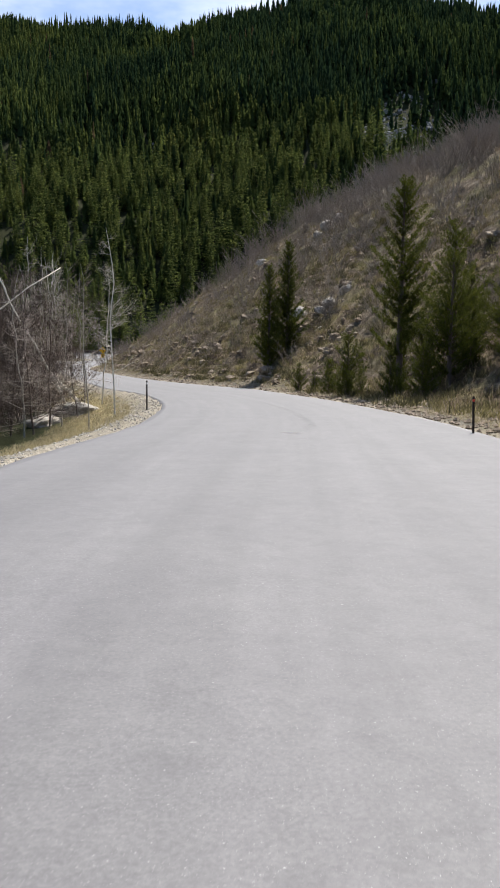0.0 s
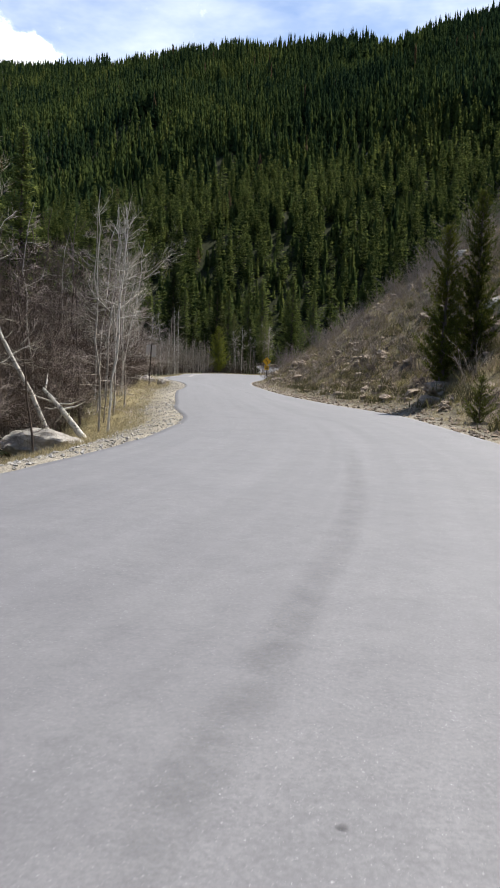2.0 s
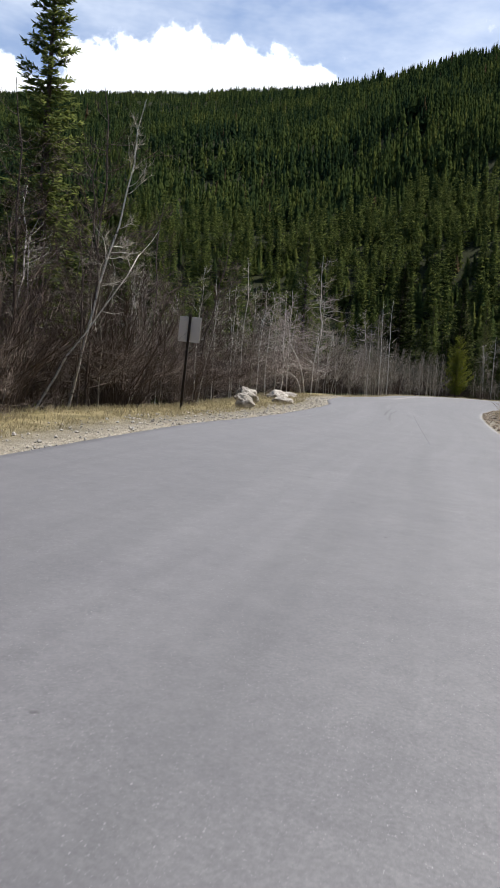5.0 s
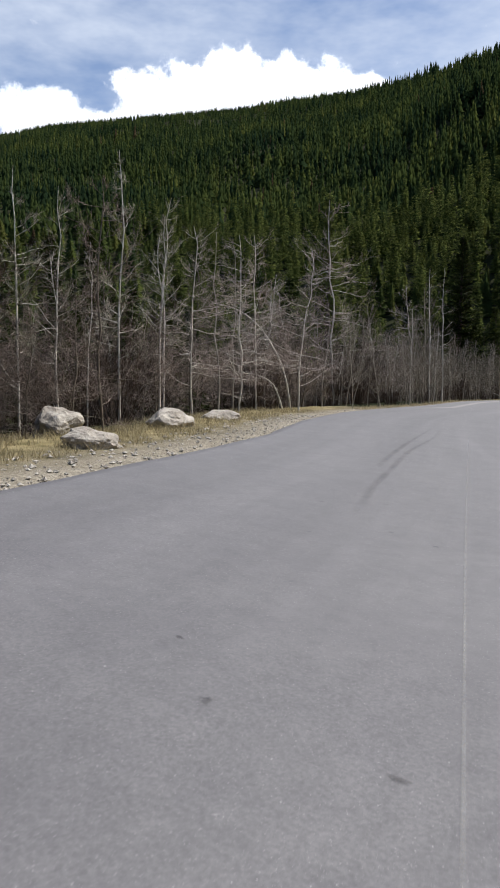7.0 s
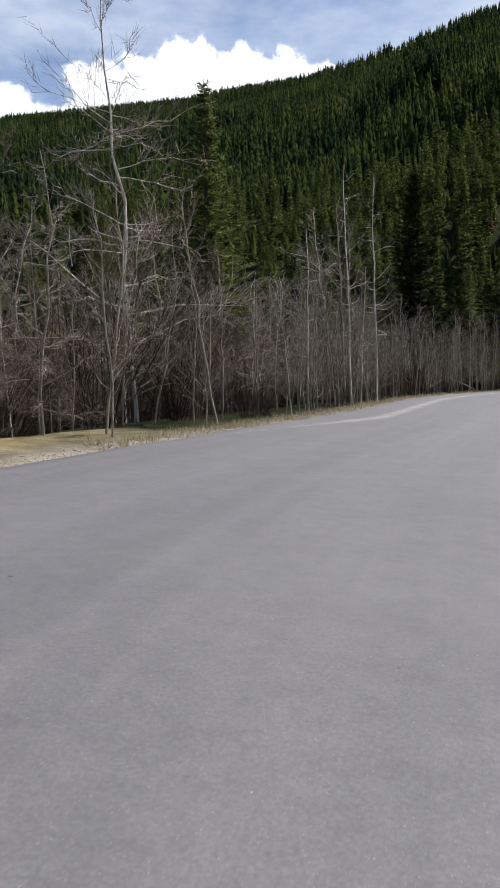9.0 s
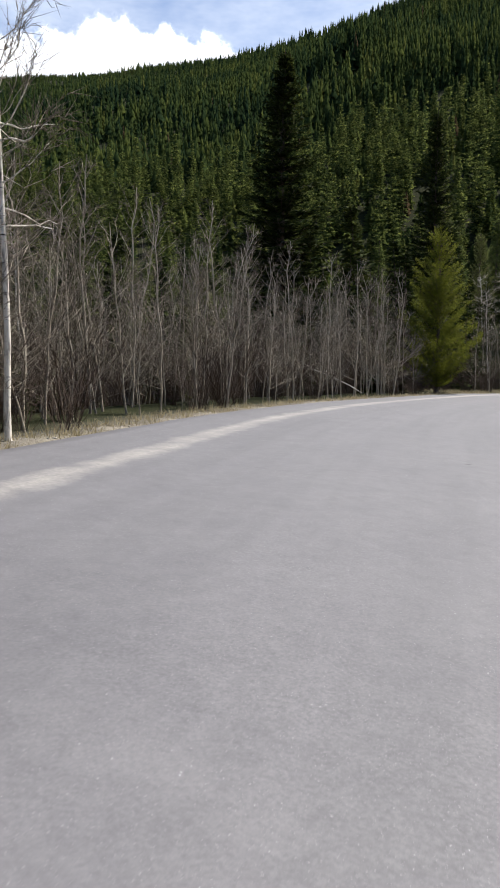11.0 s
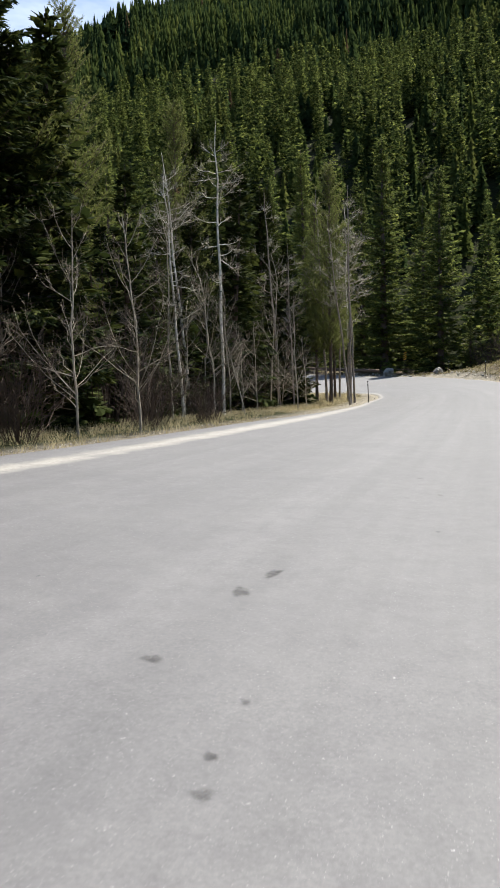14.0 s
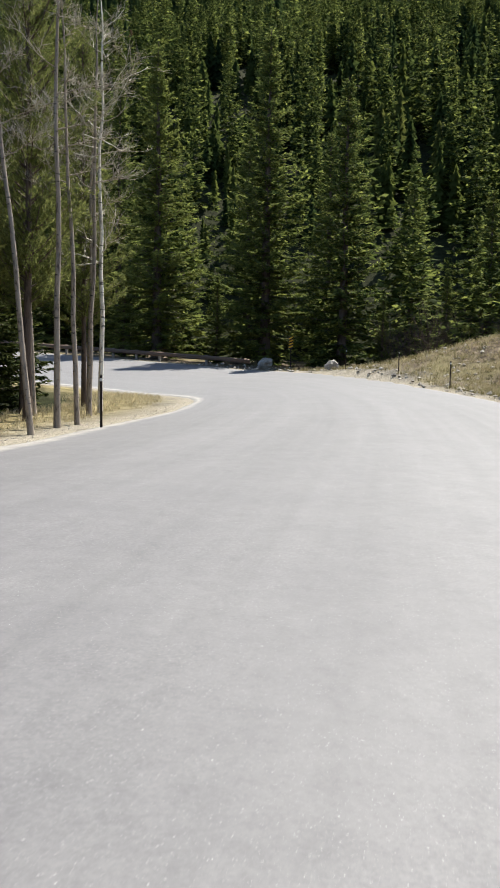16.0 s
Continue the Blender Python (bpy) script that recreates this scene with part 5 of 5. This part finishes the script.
def grass(name, seed, n, line, side, dmin, dmax, y0, y1, hmin, hmax, label, mat=STRAW, blades=9, width=0.008, wide=0.07):
    rng = np.random.RandomState(seed)
    ok = [k for k in range(2, len(line) - 2) if y0 <= line[k, 1] <= y1 and line[k, 0] > -62]
    V, F = [], []
    for _ in range(n):
        k = ok[rng.randint(len(ok))]
        t = line[k + 1] - line[k - 1]
        nrm = np.array([-t[1], t[0]]) / np.hypot(*t) * side
        q = line[k] + (line[k + 1] - line[k]) * rng.uniform() + nrm * (dmin + (dmax - dmin) * rng.uniform())
        z = grade(*q)
        for _b in range(blades):
            a = rng.uniform(0, 6.28)
            h = rng.uniform(hmin, hmax)
            o = rng.normal(0, wide, 2)
            lean = rng.normal(0, 0.45, 2) * h
            w = np.array([np.cos(a), np.sin(a), 0]) * width
            c = np.array([q[0] + o[0], q[1] + o[1], z - 0.02])
            i = len(V)
            V += [c - w, c + w, c + np.array([lean[0], lean[1], h])]
            F.append((i, i + 1, i + 2))
    tagged(new(name, mesh_of(name, np.array(V), F, mat)), label, "grass", kind="stuff")


grass("bend_grass", 416, 1900, EDGE_L, 1, 1.2, 4.6, 156, 206, 0.06, 0.26, "dry straw-coloured grass inside the bend")
grass("dry_grass", 411, 4200, EDGE_L, 1, 1.2, 4.4, 6, 96, 0.05, 0.22, "dry straw-coloured grass along the shoulder")
grass("edge_grass", 417, 700, EDGE_L, 1, 0.1, 0.8, 100, 172, 0.05, 0.22, "pale grass tufts at the edge of the thicket")
grass("slope_grass", 412, 5600, EDGE_R, -1, 0.8, 12, 14, 125, 0.08, 0.30, "dry grass tufts on the stony slope")
grass("sage_brush", 414, 4200, EDGE_R, -1, 1.6, 26, 14, 128, 0.15, 0.45, "low grey-green sage and moss over the stony slope", SAGE, 16, 0.022, 0.17)
grass("heath_brush", 415, 5200, EDGE_R, -1, 2.2, 34, 14, 140, 0.2, 0.7, "low brown heath covering the stony slope", HEATH, 16, 0.014, 0.20)
grass("slope_tufts", 418, 600, EDGE_R, -1, 1.4, 22, 26, 82, 0.15, 0.55, "dark grey-green clumps of low brush on the stony slope", TUFT, 60, 0.028, 0.36)
grass("mound_sage", 419, 1500, EDGE_R, -1, 0.8, 11, 196, 224, 0.08, 0.28, "low yellow-green weeds on the earth mound", SAGE, 14, 0.016, 0.14)
grass("mound_grass", 413, 3200, EDGE_R, -1, 1.0, 11, 196, 224, 0.10, 0.36, "dry grass on the earth mound by the bend")


# ---- posts and signs ----
def prism(soup_or_bm, size, m, bevel=0.0):
    v = bmesh.ops.create_cube(soup_or_bm, size=1.0, matrix=m @ Matrix.Diagonal((*size, 1)))["verts"]
    if bevel:
        bmesh.ops.bevel(soup_or_bm, geom=list({e for q in v for e in q.link_edges}), offset=bevel, segments=1, affect="EDGES")


def delineator(x, y, h=1.15, red=False, turn=0.0, tilt=0.0, group="delineator posts"):
    """A slim U-section steel post with a small reflector near its head."""
    root = new("delineator_post")
    bm = bmesh.new()
    prism(bm, (0.044, 0.006, h + 0.25), pose(0, 0, (h - 0.25) / 2), 0.001)
    prism(bm, (0.006, 0.030, h + 0.25), pose(-0.022, 0.014, (h - 0.25) / 2), 0.001)
    prism(bm, (0.006, 0.030, h + 0.25), pose(0.022, 0.014, (h - 0.25) / 2), 0.001)
    part("post", bm_mesh("post", bm, POST_BROWN), root)
    bm = bmesh.new()
    bmesh.ops.create_cone(bm, cap_ends=True, segments=16, radius1=0.034, radius2=0.030, depth=0.016, matrix=pose(0, -0.012, h - 0.10, 90, 0, 0))
    part("reflector", bm_mesh("reflector", bm, SIGN_RED if red else REFLECTOR), root, "red round reflector" if red else "pale round reflector")
    root.matrix_world = pose(x, y, grade(x, y), tilt, tilt * 0.4, turn)
    tagged(root, "slim dark steel delineator post with a red reflector" if red else "slim dark steel delineator post at the road's edge", "post", group)


delineator(-3.85, 27.7, 1.05)
delineator(5.2, 18.6, 0.95, True, 0, -3)
delineator(-40.9, 190.6, 1.2, False, 10, -4)
for x, y in ((-33.1, 210.4), (-35.6, 216.6), (-38.9, 221.6)):
    delineator(x, y, 1.2, False, 15)


def bars(bm, rows, w, h, z0):
    for r in range(rows):
        prism(bm, (w, 0.003, h), pose(0, -0.008, z0 - r * h * 1.8))


def curve_sign(x, y):
    """A yellow diamond with a curving arrow, an advisory plate below it, on one post."""
    root = new("warning_sign")
    g = grade(x, y)
    bm = bmesh.new()
    prism(bm, (0.07, 0.05, 3.2), pose(0, 0.04, 1.35), 0.004)
    part("post", bm_mesh("post", bm, POST_BROWN), root)
    bm = bmesh.new()
    prism(bm, (0.76, 0.006, 0.76), pose(0, 0, 2.35, 0, 45, 0), 0.002)
    panel = part("panel", bm_mesh("panel", bm, SIGN_YELLOW), root, "yellow diamond panel")
    bm = bmesh.new()
    pts = [(0.10, -0.24), (0.10, -0.10), (0.05, 0.0), (-0.06, 0.05), (-0.10, 0.14)]
    for (x0, z0), (x1, z1) in zip(pts[:-1], pts[1:]):
        L, a = math.hypot(x1 - x0, z1 - z0), math.degrees(math.atan2(z1 - z0, x1 - x0))
        prism(bm, (L + 0.03, 0.003, 0.07), pose((x0 + x1) / 2, -0.006, 2.35 + (z0 + z1) / 2, 0, -a, 0))
    tip = [bm.verts.new((px, -0.0075, 2.35 + pz)) for px, pz in ((-0.20, 0.13), (0.0, 0.13), (-0.10, 0.27))]
    bm.faces.new(tip)
    part("arrow", bm_mesh("arrow", bm, SIGN_BLACK), panel, "black curving arrow")
    bm = bmesh.new()
    prism(bm, (0.52, 0.006, 0.50), pose(0, 0, 1.58), 0.002)
    plate = part("plate", bm_mesh("plate", bm, SIGN_YELLOW), root, "square yellow advisory plate")
    bm = bmesh.new()
    bars(bm, 2, 0.30, 0.10, 1.66)
    part("marking", bm_mesh("marking", bm, SIGN_BLACK), plate, "black bars")
    root.matrix_world = pose(x, y, g, 0, 0, 12)
    tagged(root, "yellow diamond curve warning sign with an advisory plate", "road sign")


def back_sign(x, y):
    """Two panels side by side on a dark post, their backs to the camera."""
    root = new("road_sign")
    bm = bmesh.new()
    prism(bm, (0.07, 0.06, 3.0), pose(0, -0.035, 1.25), 0.004)
    part("post", bm_mesh("post", bm, POST_BROWN), root)
    for dx in (-0.16, 0.17):
        bm = bmesh.new()
        prism(bm, (0.31, 0.012, 0.72), pose(dx, 0.012, 2.32), 0.003)
        part("panel", bm_mesh("panel", bm, SIGN_BACK), root, "weathered pale brown panel")
    root.matrix_world = pose(x, y, grade(x, y), 0, 2, 26)
    tagged(root, "brown roadside sign seen from its weathered back", "road sign")


def object_marker(x, y):
    root = new("object_marker")
    bm = bmesh.new()
    prism(bm, (0.06, 0.04, 2.4), pose(0, 0.03, 1.0), 0.003)
    part("post", bm_mesh("post", bm, POST_BROWN), root)
    bm = bmesh.new()
    prism(bm, (0.30, 0.006, 0.90), pose(0, 0, 1.85), 0.002)
    panel = part("panel", bm_mesh("panel", bm, SIGN_BLACK), root, "black panel")
    for k in range(4):
        bm = bmesh.new()
        v = [bm.verts.new((px, -0.0065, 1.47 + k * 0.21 + pz)) for px, pz in ((-0.15, 0.0), (0.15, 0.13), (0.15, 0.23), (-0.15, 0.10))]
        bm.faces.new(v)
        part("stripe", bm_mesh("stripe", bm, SIGN_YELLOW), panel, "yellow slanting stripe")
    root.matrix_world = pose(x, y, grade(x, y), 0, 0, 10)
    tagged(root, "narrow black marker panel with yellow slanting stripes", "road sign")


curve_sign(-21.9, 112.5)
back_sign(-17.9, 66.6)
object_marker(-44.0, 231.5)


def guard_rail():
    """A rusted corrugated rail on short timber posts along the outside of the last bend."""
    root = new("guardrail")
    k0 = [i for i in range(len(EDGE_R)) if EDGE_R[i, 0] < -45.5 and EDGE_R[i, 0] > -84 and EDGE_R[i, 1] > 200]
    line = np.array([EDGE_R[i] for i in k0])
    t = np.gradient(line, axis=0)
    nrm = np.column_stack([t[:, 1], -t[:, 0]])
    nrm /= np.hypot(*nrm.T)[:, None]
    pts = line + nrm * 1.3
    zz = np.array([grade(*q) for q in pts])
    prof = [(0.0, 0.40), (-0.07, 0.46), (0.0, 0.53), (-0.07, 0.60), (0.0, 0.68)]
    V, F = [], []
    for q, n, z in zip(pts, nrm, zz):
        for off, h in prof:
            V.append((q[0] + n[0] * off, q[1] + n[1] * off, z + h))
    m = len(prof)
    for i in range(len(pts) - 1):
        for j in range(m - 1):
            F.append((i * m + j, (i + 1) * m + j, (i + 1) * m + j + 1, i * m + j + 1))
    me = mesh_of("rail", np.array(V), F, RAIL_STEEL, True)
    ob = part("rail", me, root, "rusty corrugated steel rail")
    ob.modifiers.new("thick", "SOLIDIFY").thickness = 0.006
    post = bmesh.new()
    prism(post, (0.15, 0.18, 1.2), pose(0, 0, 0.12), 0.01)
    post_me = bm_mesh("rail_post", post, LOG)
    step = 0.0
    last = pts[0]
    for q, n, z in zip(pts, nrm, zz):
        if np.hypot(*(q - last)) >= 1.9 or q is pts[0]:
            o = part("rail_post", post_me, root)
            o.matrix_world = pose(q[0] + n[0] * 0.11, q[1] + n[1] * 0.11, z, 0, 0, math.degrees(math.atan2(n[1], n[0])) - 90)
            last = q
    tagged(root, "rusted steel guardrail on timber posts along the bend", "guardrail")


guard_rail()


# ---- fallen and leaning trunks ----
def fallen(name, a, b, r, label, seed):
    """A bare pole from a to b, with stubs of its branches."""
    rng = np.random.RandomState(seed)
    a, b = np.array(a, dtype=float), np.array(b, dtype=float)
    n = 9
    s = np.linspace(0, 1, n)[:, None]
    L = np.linalg.norm(b - a)
    path = a + (b - a) * s + np.cumsum(rng.normal(0, 0.008 * L, (n, 3)), axis=0)
    sp = Soup()
    sp.tube(path, np.linspace(r, r * 0.35, n), 8, True)
    for _ in range(9):
        t = rng.uniform(0.35, 1.0)
        c = a + (b - a) * t
        d = (b - a) / L * 0.6 + rng.normal(0, 0.6, 3)
        d /= np.linalg.norm(d)
        k = rng.uniform(0.3, 1.1)
        sp.tube(np.stack([c, c + d * k * 0.6, c + d * k + [0, 0, 0.1]]), [r * 0.25, r * 0.18, 0.004], 4)
    tagged(new(name, sp.mesh(name, ASPEN_BARK, True)), label, "tree trunk")


def foot(x, y, h=0.0):
    return (x, y, grade(x, y) + h)


def arched(points, r, seed):
    """A dead stem bowed over by snow."""
    rng = np.random.RandomState(seed)
    ctrl = np.array(points, dtype=float)
    s = np.linspace(0, len(ctrl) - 1, 13)
    path = np.stack([np.interp(s, np.arange(len(ctrl)), ctrl[:, i]) for i in range(3)], 1)
    path[1:-1] = (path[:-2] + 2 * path[1:-1] + path[2:]) / 4
    path[1:-1] = (path[:-2] + 2 * path[1:-1] + path[2:]) / 4
    sp = Soup()
    sp.tube(path, np.linspace(r, r * 0.3, 13), 7, True)
    for k in range(5, 13):
        d = rng.normal(0, 0.5, 3) + [-0.3, -0.3, -0.1]
        sp.tube(np.stack([path[k], path[k] + d * 0.4, path[k] + d * 0.9]), [r * 0.35, r * 0.25, 0.004], 4)
    tagged(new("bowed_trunk", sp.mesh("bowed_trunk", ASPEN_BARK, True)), "pale dead aspen stem bowed over by the road", "tree trunk")


arched([foot(-30.6, 94.6, -0.2), foot(-30.9, 94.3, 1.1), foot(-31.5, 93.7, 1.5), foot(-31.9, 93.1, 1.5)], 0.035, 11)
arched([foot(-31.0, 95.6, -0.2), foot(-31.2, 95.4, 1.7), foot(-31.9, 94.6, 3.5), foot(-32.6, 93.9, 4.3), foot(-33.2, 93.1, 4.6)], 0.045, 12)
fallen("leaning_trunk", foot(-9.25, 39.8, -0.3), (-12.9, 38.0, 6.6), 0.075, "pale dead aspen trunk leaning out over the bank", 1)
fallen("leaning_trunk", foot(-19.0, 27.9, -0.3), (-9.0, 36.2, 5.2), 0.06, "pale dead aspen trunk leaning through the thicket", 7)
fallen("leaning_trunk", foot(-8.7, 40.6, -0.3), foot(-10.2, 40.4, 1.8), 0.13, "pale dead aspen trunk leaning out over the bank", 2)
fallen("leaning_trunk", foot(-19.6, 62.4, -0.2), foot(-18.2, 64.8, 4.2), 0.035, "broken grey trunk leaning over the shoulder", 3)
fallen("fallen_trunk", foot(-41.4, 143.8, 0.1), foot(-45.2, 142.6, 2.2), 0.018, "thin grey trunk fallen against the thicket", 5)


# ---- marks on the asphalt ----
def road_top(x, y):
    """Height of the asphalt at one place."""
    q = np.array([x, y])
    d = np.array([np.dot(q - EDGE_L[i], [EDGE_R[i, 1] - EDGE_L[i, 1], EDGE_L[i, 0] - EDGE_R[i, 0]]) / np.hypot(*(EDGE_R[i] - EDGE_L[i])) for i in range(len(EDGE_L))])
    near = np.hypot(*((EDGE_L + EDGE_R) / 2 - q).T)
    j = [i for i in range(len(d) - 1) if d[i] * d[i + 1] <= 0 and near[i] < 12]
    i = min(j, key=lambda n: near[n])
    t = d[i] / (d[i] - d[i + 1])
    out = 0.0
    for n, w in ((i, 1 - t), (i + 1, t)):
        a, b = EDGE_L[n], EDGE_R[n]
        out += w * np.interp(np.dot(q - a, b - a) / np.dot(b - a, b - a), u, rz[n])
    return float(out)


def stain(name, c, cover, scale=3.0):
    """A thin stain: opaque towards the middle, broken up by noise."""
    m = Mat(name, 0.85)
    co = m.coords(world_space=True)
    m.color(m.mix(m.noise(40.0, 3.0, 0.7, co), c, tuple(v * 0.75 for v in c)))
    soft = m.ramp(m.attr("cover"), [(0.0, (0, 0, 0)), (1.0, (1, 1, 1))])
    rough = m.ramp(m.noise(scale, 5.0, 0.7, co), [(0.30, (0.1, 0.1, 0.1)), (0.65, (1, 1, 1))])
    k = m.mix(1.0, m.mix(1.0, soft, rough, "MULTIPLY"), (cover, cover, cover), "MULTIPLY")
    mx = m.t.nodes.new("ShaderNodeMixShader")
    m.link(k, mx.inputs[0])
    m.link(m.t.nodes.new("ShaderNodeBsdfTransparent").outputs[0], mx.inputs[1])
    m.link(m.b.outputs[0], mx.inputs[2])
    m.link(mx.outputs[0], m.t.nodes["Material Output"].inputs[0])
    return m.m


CHALK = stain("scratched_asphalt", (0.40, 0.39, 0.37), 0.6, 5.0)
FAINT = stain("thin_rubber", (0.06, 0.058, 0.06), 0.16)
RUBBER, PALE_WEAR, TAR = stain("tyre_rubber", (0.055, 0.053, 0.055), 0.25, 1.6), stain("worn_asphalt", (0.36, 0.345, 0.335), 0.6, 6.0), stain("tar", (0.06, 0.057, 0.055), 0.5, 14.0)


def streak(name, pts, width, mat, label):
    line = smooth_line(pts, 10)
    t = np.gradient(line, axis=0)
    nrm = np.column_stack([-t[:, 1], t[:, 0]])
    nrm /= np.hypot(*nrm.T)[:, None]
    ends = np.clip(np.minimum(np.linspace(0, 1, len(line)), np.linspace(1, 0, len(line))) * 3.5, 0, 1)
    V, C = [], []
    for q, n, e in zip(line, nrm, ends):
        for k in (-1.0, -0.5, 0.0, 0.5, 1.0):
            x, y = q + n * k * width / 2
            V.append((x, y, road_top(x, y) + 0.005))
            C.append(e * (1 - abs(k) ** 2))
    F = [(i * 5 + j, (i + 1) * 5 + j, (i + 1) * 5 + j + 1, i * 5 + j + 1) for i in range(len(line) - 1) for j in range(4)]
    me = mesh_of(name, np.array(V), F, mat)
    me.attributes.new("cover", "FLOAT", "POINT").data.foreach_set("value", np.array(C, dtype=np.float32))
    tagged(new(name, me), label, "road mark", kind="structure")


def blot(name, x, y, rx, ry, turn, mat, label):
    V, C, F = [(x, y, road_top(x, y) + 0.005)], [1.0], []
    n = 20
    c, s = math.cos(radians(turn)), math.sin(radians(turn))
    for ring, cov in ((0.55, 1.0), (1.0, 0.0)):
        for k in range(n):
            a = 2 * math.pi * k / n
            r = ring * (1 + 0.16 * math.sin(3 * a + x) + 0.10 * math.sin(5 * a + 2 * y))
            px, py = rx * r * math.cos(a), ry * r * math.sin(a)
            X, Y = x + px * c - py * s, y + px * s + py * c
            V.append((X, Y, road_top(X, Y) + 0.005))
            C.append(cov)
    for k in range(n):
        F += [(0, 1 + k, 1 + (k + 1) % n), (1 + k, 1 + n + k, 1 + n + (k + 1) % n, 1 + (k + 1) % n)]
    me = mesh_of(name, np.array(V), F, mat)
    me.attributes.new("cover", "FLOAT", "POINT").data.foreach_set("value", np.array(C, dtype=np.float32))
    tagged(new(name, me), label, "road mark", kind="structure")


streak("tyre_mark", [(-15.4, 75.6), (-16.0, 76.9), (-16.5, 77.9), (-17.4, 79.95), (-18.8, 83.1), (-20.6, 87.7), (-22.3, 91.6)], 0.13, RUBBER, "dark curving tyre mark on pale asphalt")
streak("tyre_mark", [(-17.6, 79.9), (-18.0, 80.75), (-19.0, 83.0), (-20.5, 86.5), (-23.4, 93.5)], 0.14, RUBBER, "dark curving tyre mark on pale asphalt")
streak("tyre_mark", [(1.1, 18.0), (1.38, 19.3), (1.45, 20.9), (1.40, 23.4), (1.13, 27.4), (0.42, 32.2), (-0.5, 36.5)], 0.34, FAINT, "faint dark tyre track on pale asphalt")
streak("scratch", [(-10.84, 68.06), (-11.26, 69.04), (-14.5, 76.2), (-17.73, 83.4), (-18.1, 84.21), (-18.96, 86.15), (-21.5, 91.79)], 0.024, CHALK, "thin pale scratch along the asphalt")
blot("worn_patch", 0.84, 17.45, 0.26, 0.34, 20, PALE_WEAR, "pale worn patch in the asphalt")
rb = np.random.RandomState(55)
for x, y, a, b in ((-35.33, 153.19, 0.06, 0.12), (-35.27, 153.66, 0.05, 0.14), (-35.35, 152.02, 0.05, 0.06), (-34.79, 151.29, 0.03, 0.035), (-34.73, 151.06, 0.04, 0.045), (-34.82, 151.75, 0.022, 0.03), (-34.85, 157.22, 0.035, 0.035), (-35.97, 158.98, 0.025, 0.04), (-34.54, 157.6, 0.03, 0.05), (-34.89, 158.88, 0.07, 0.03), (-31.82, 125.51, 0.07, 0.07), (-13.6, 71.76, 0.04, 0.035), (-12.75, 71.82, 0.06, 0.02)):
    blot("tar_spot", x, y, a, b, rb.uniform(0, 180), TAR, "small dark tar spot on the asphalt")
n_spot = 0
while n_spot < 120:
    i = rb.randint(24, len(EDGE_L) - 60)
    x, y = EDGE_L[i] + (EDGE_R[i] - EDGE_L[i]) * rb.uniform(0.12, 0.85) + rb.normal(0, 0.4, 2)
    blot("tar_spot", x, y, rb.uniform(0.010, 0.028), rb.uniform(0.012, 0.04), rb.uniform(0, 180), TAR, "small dark tar spot on the asphalt")
    n_spot += 1
streak("scratch", [(-33.59, 138.93), (-33.64, 139.17), (-33.77, 139.82)], 0.045, CHALK, "thin pale scratch along the asphalt")
streak("scratch", [(-33.78, 139.1), (-33.83, 139.29), (-33.91, 139.56)], 0.03, CHALK, "thin pale scratch along the asphalt")
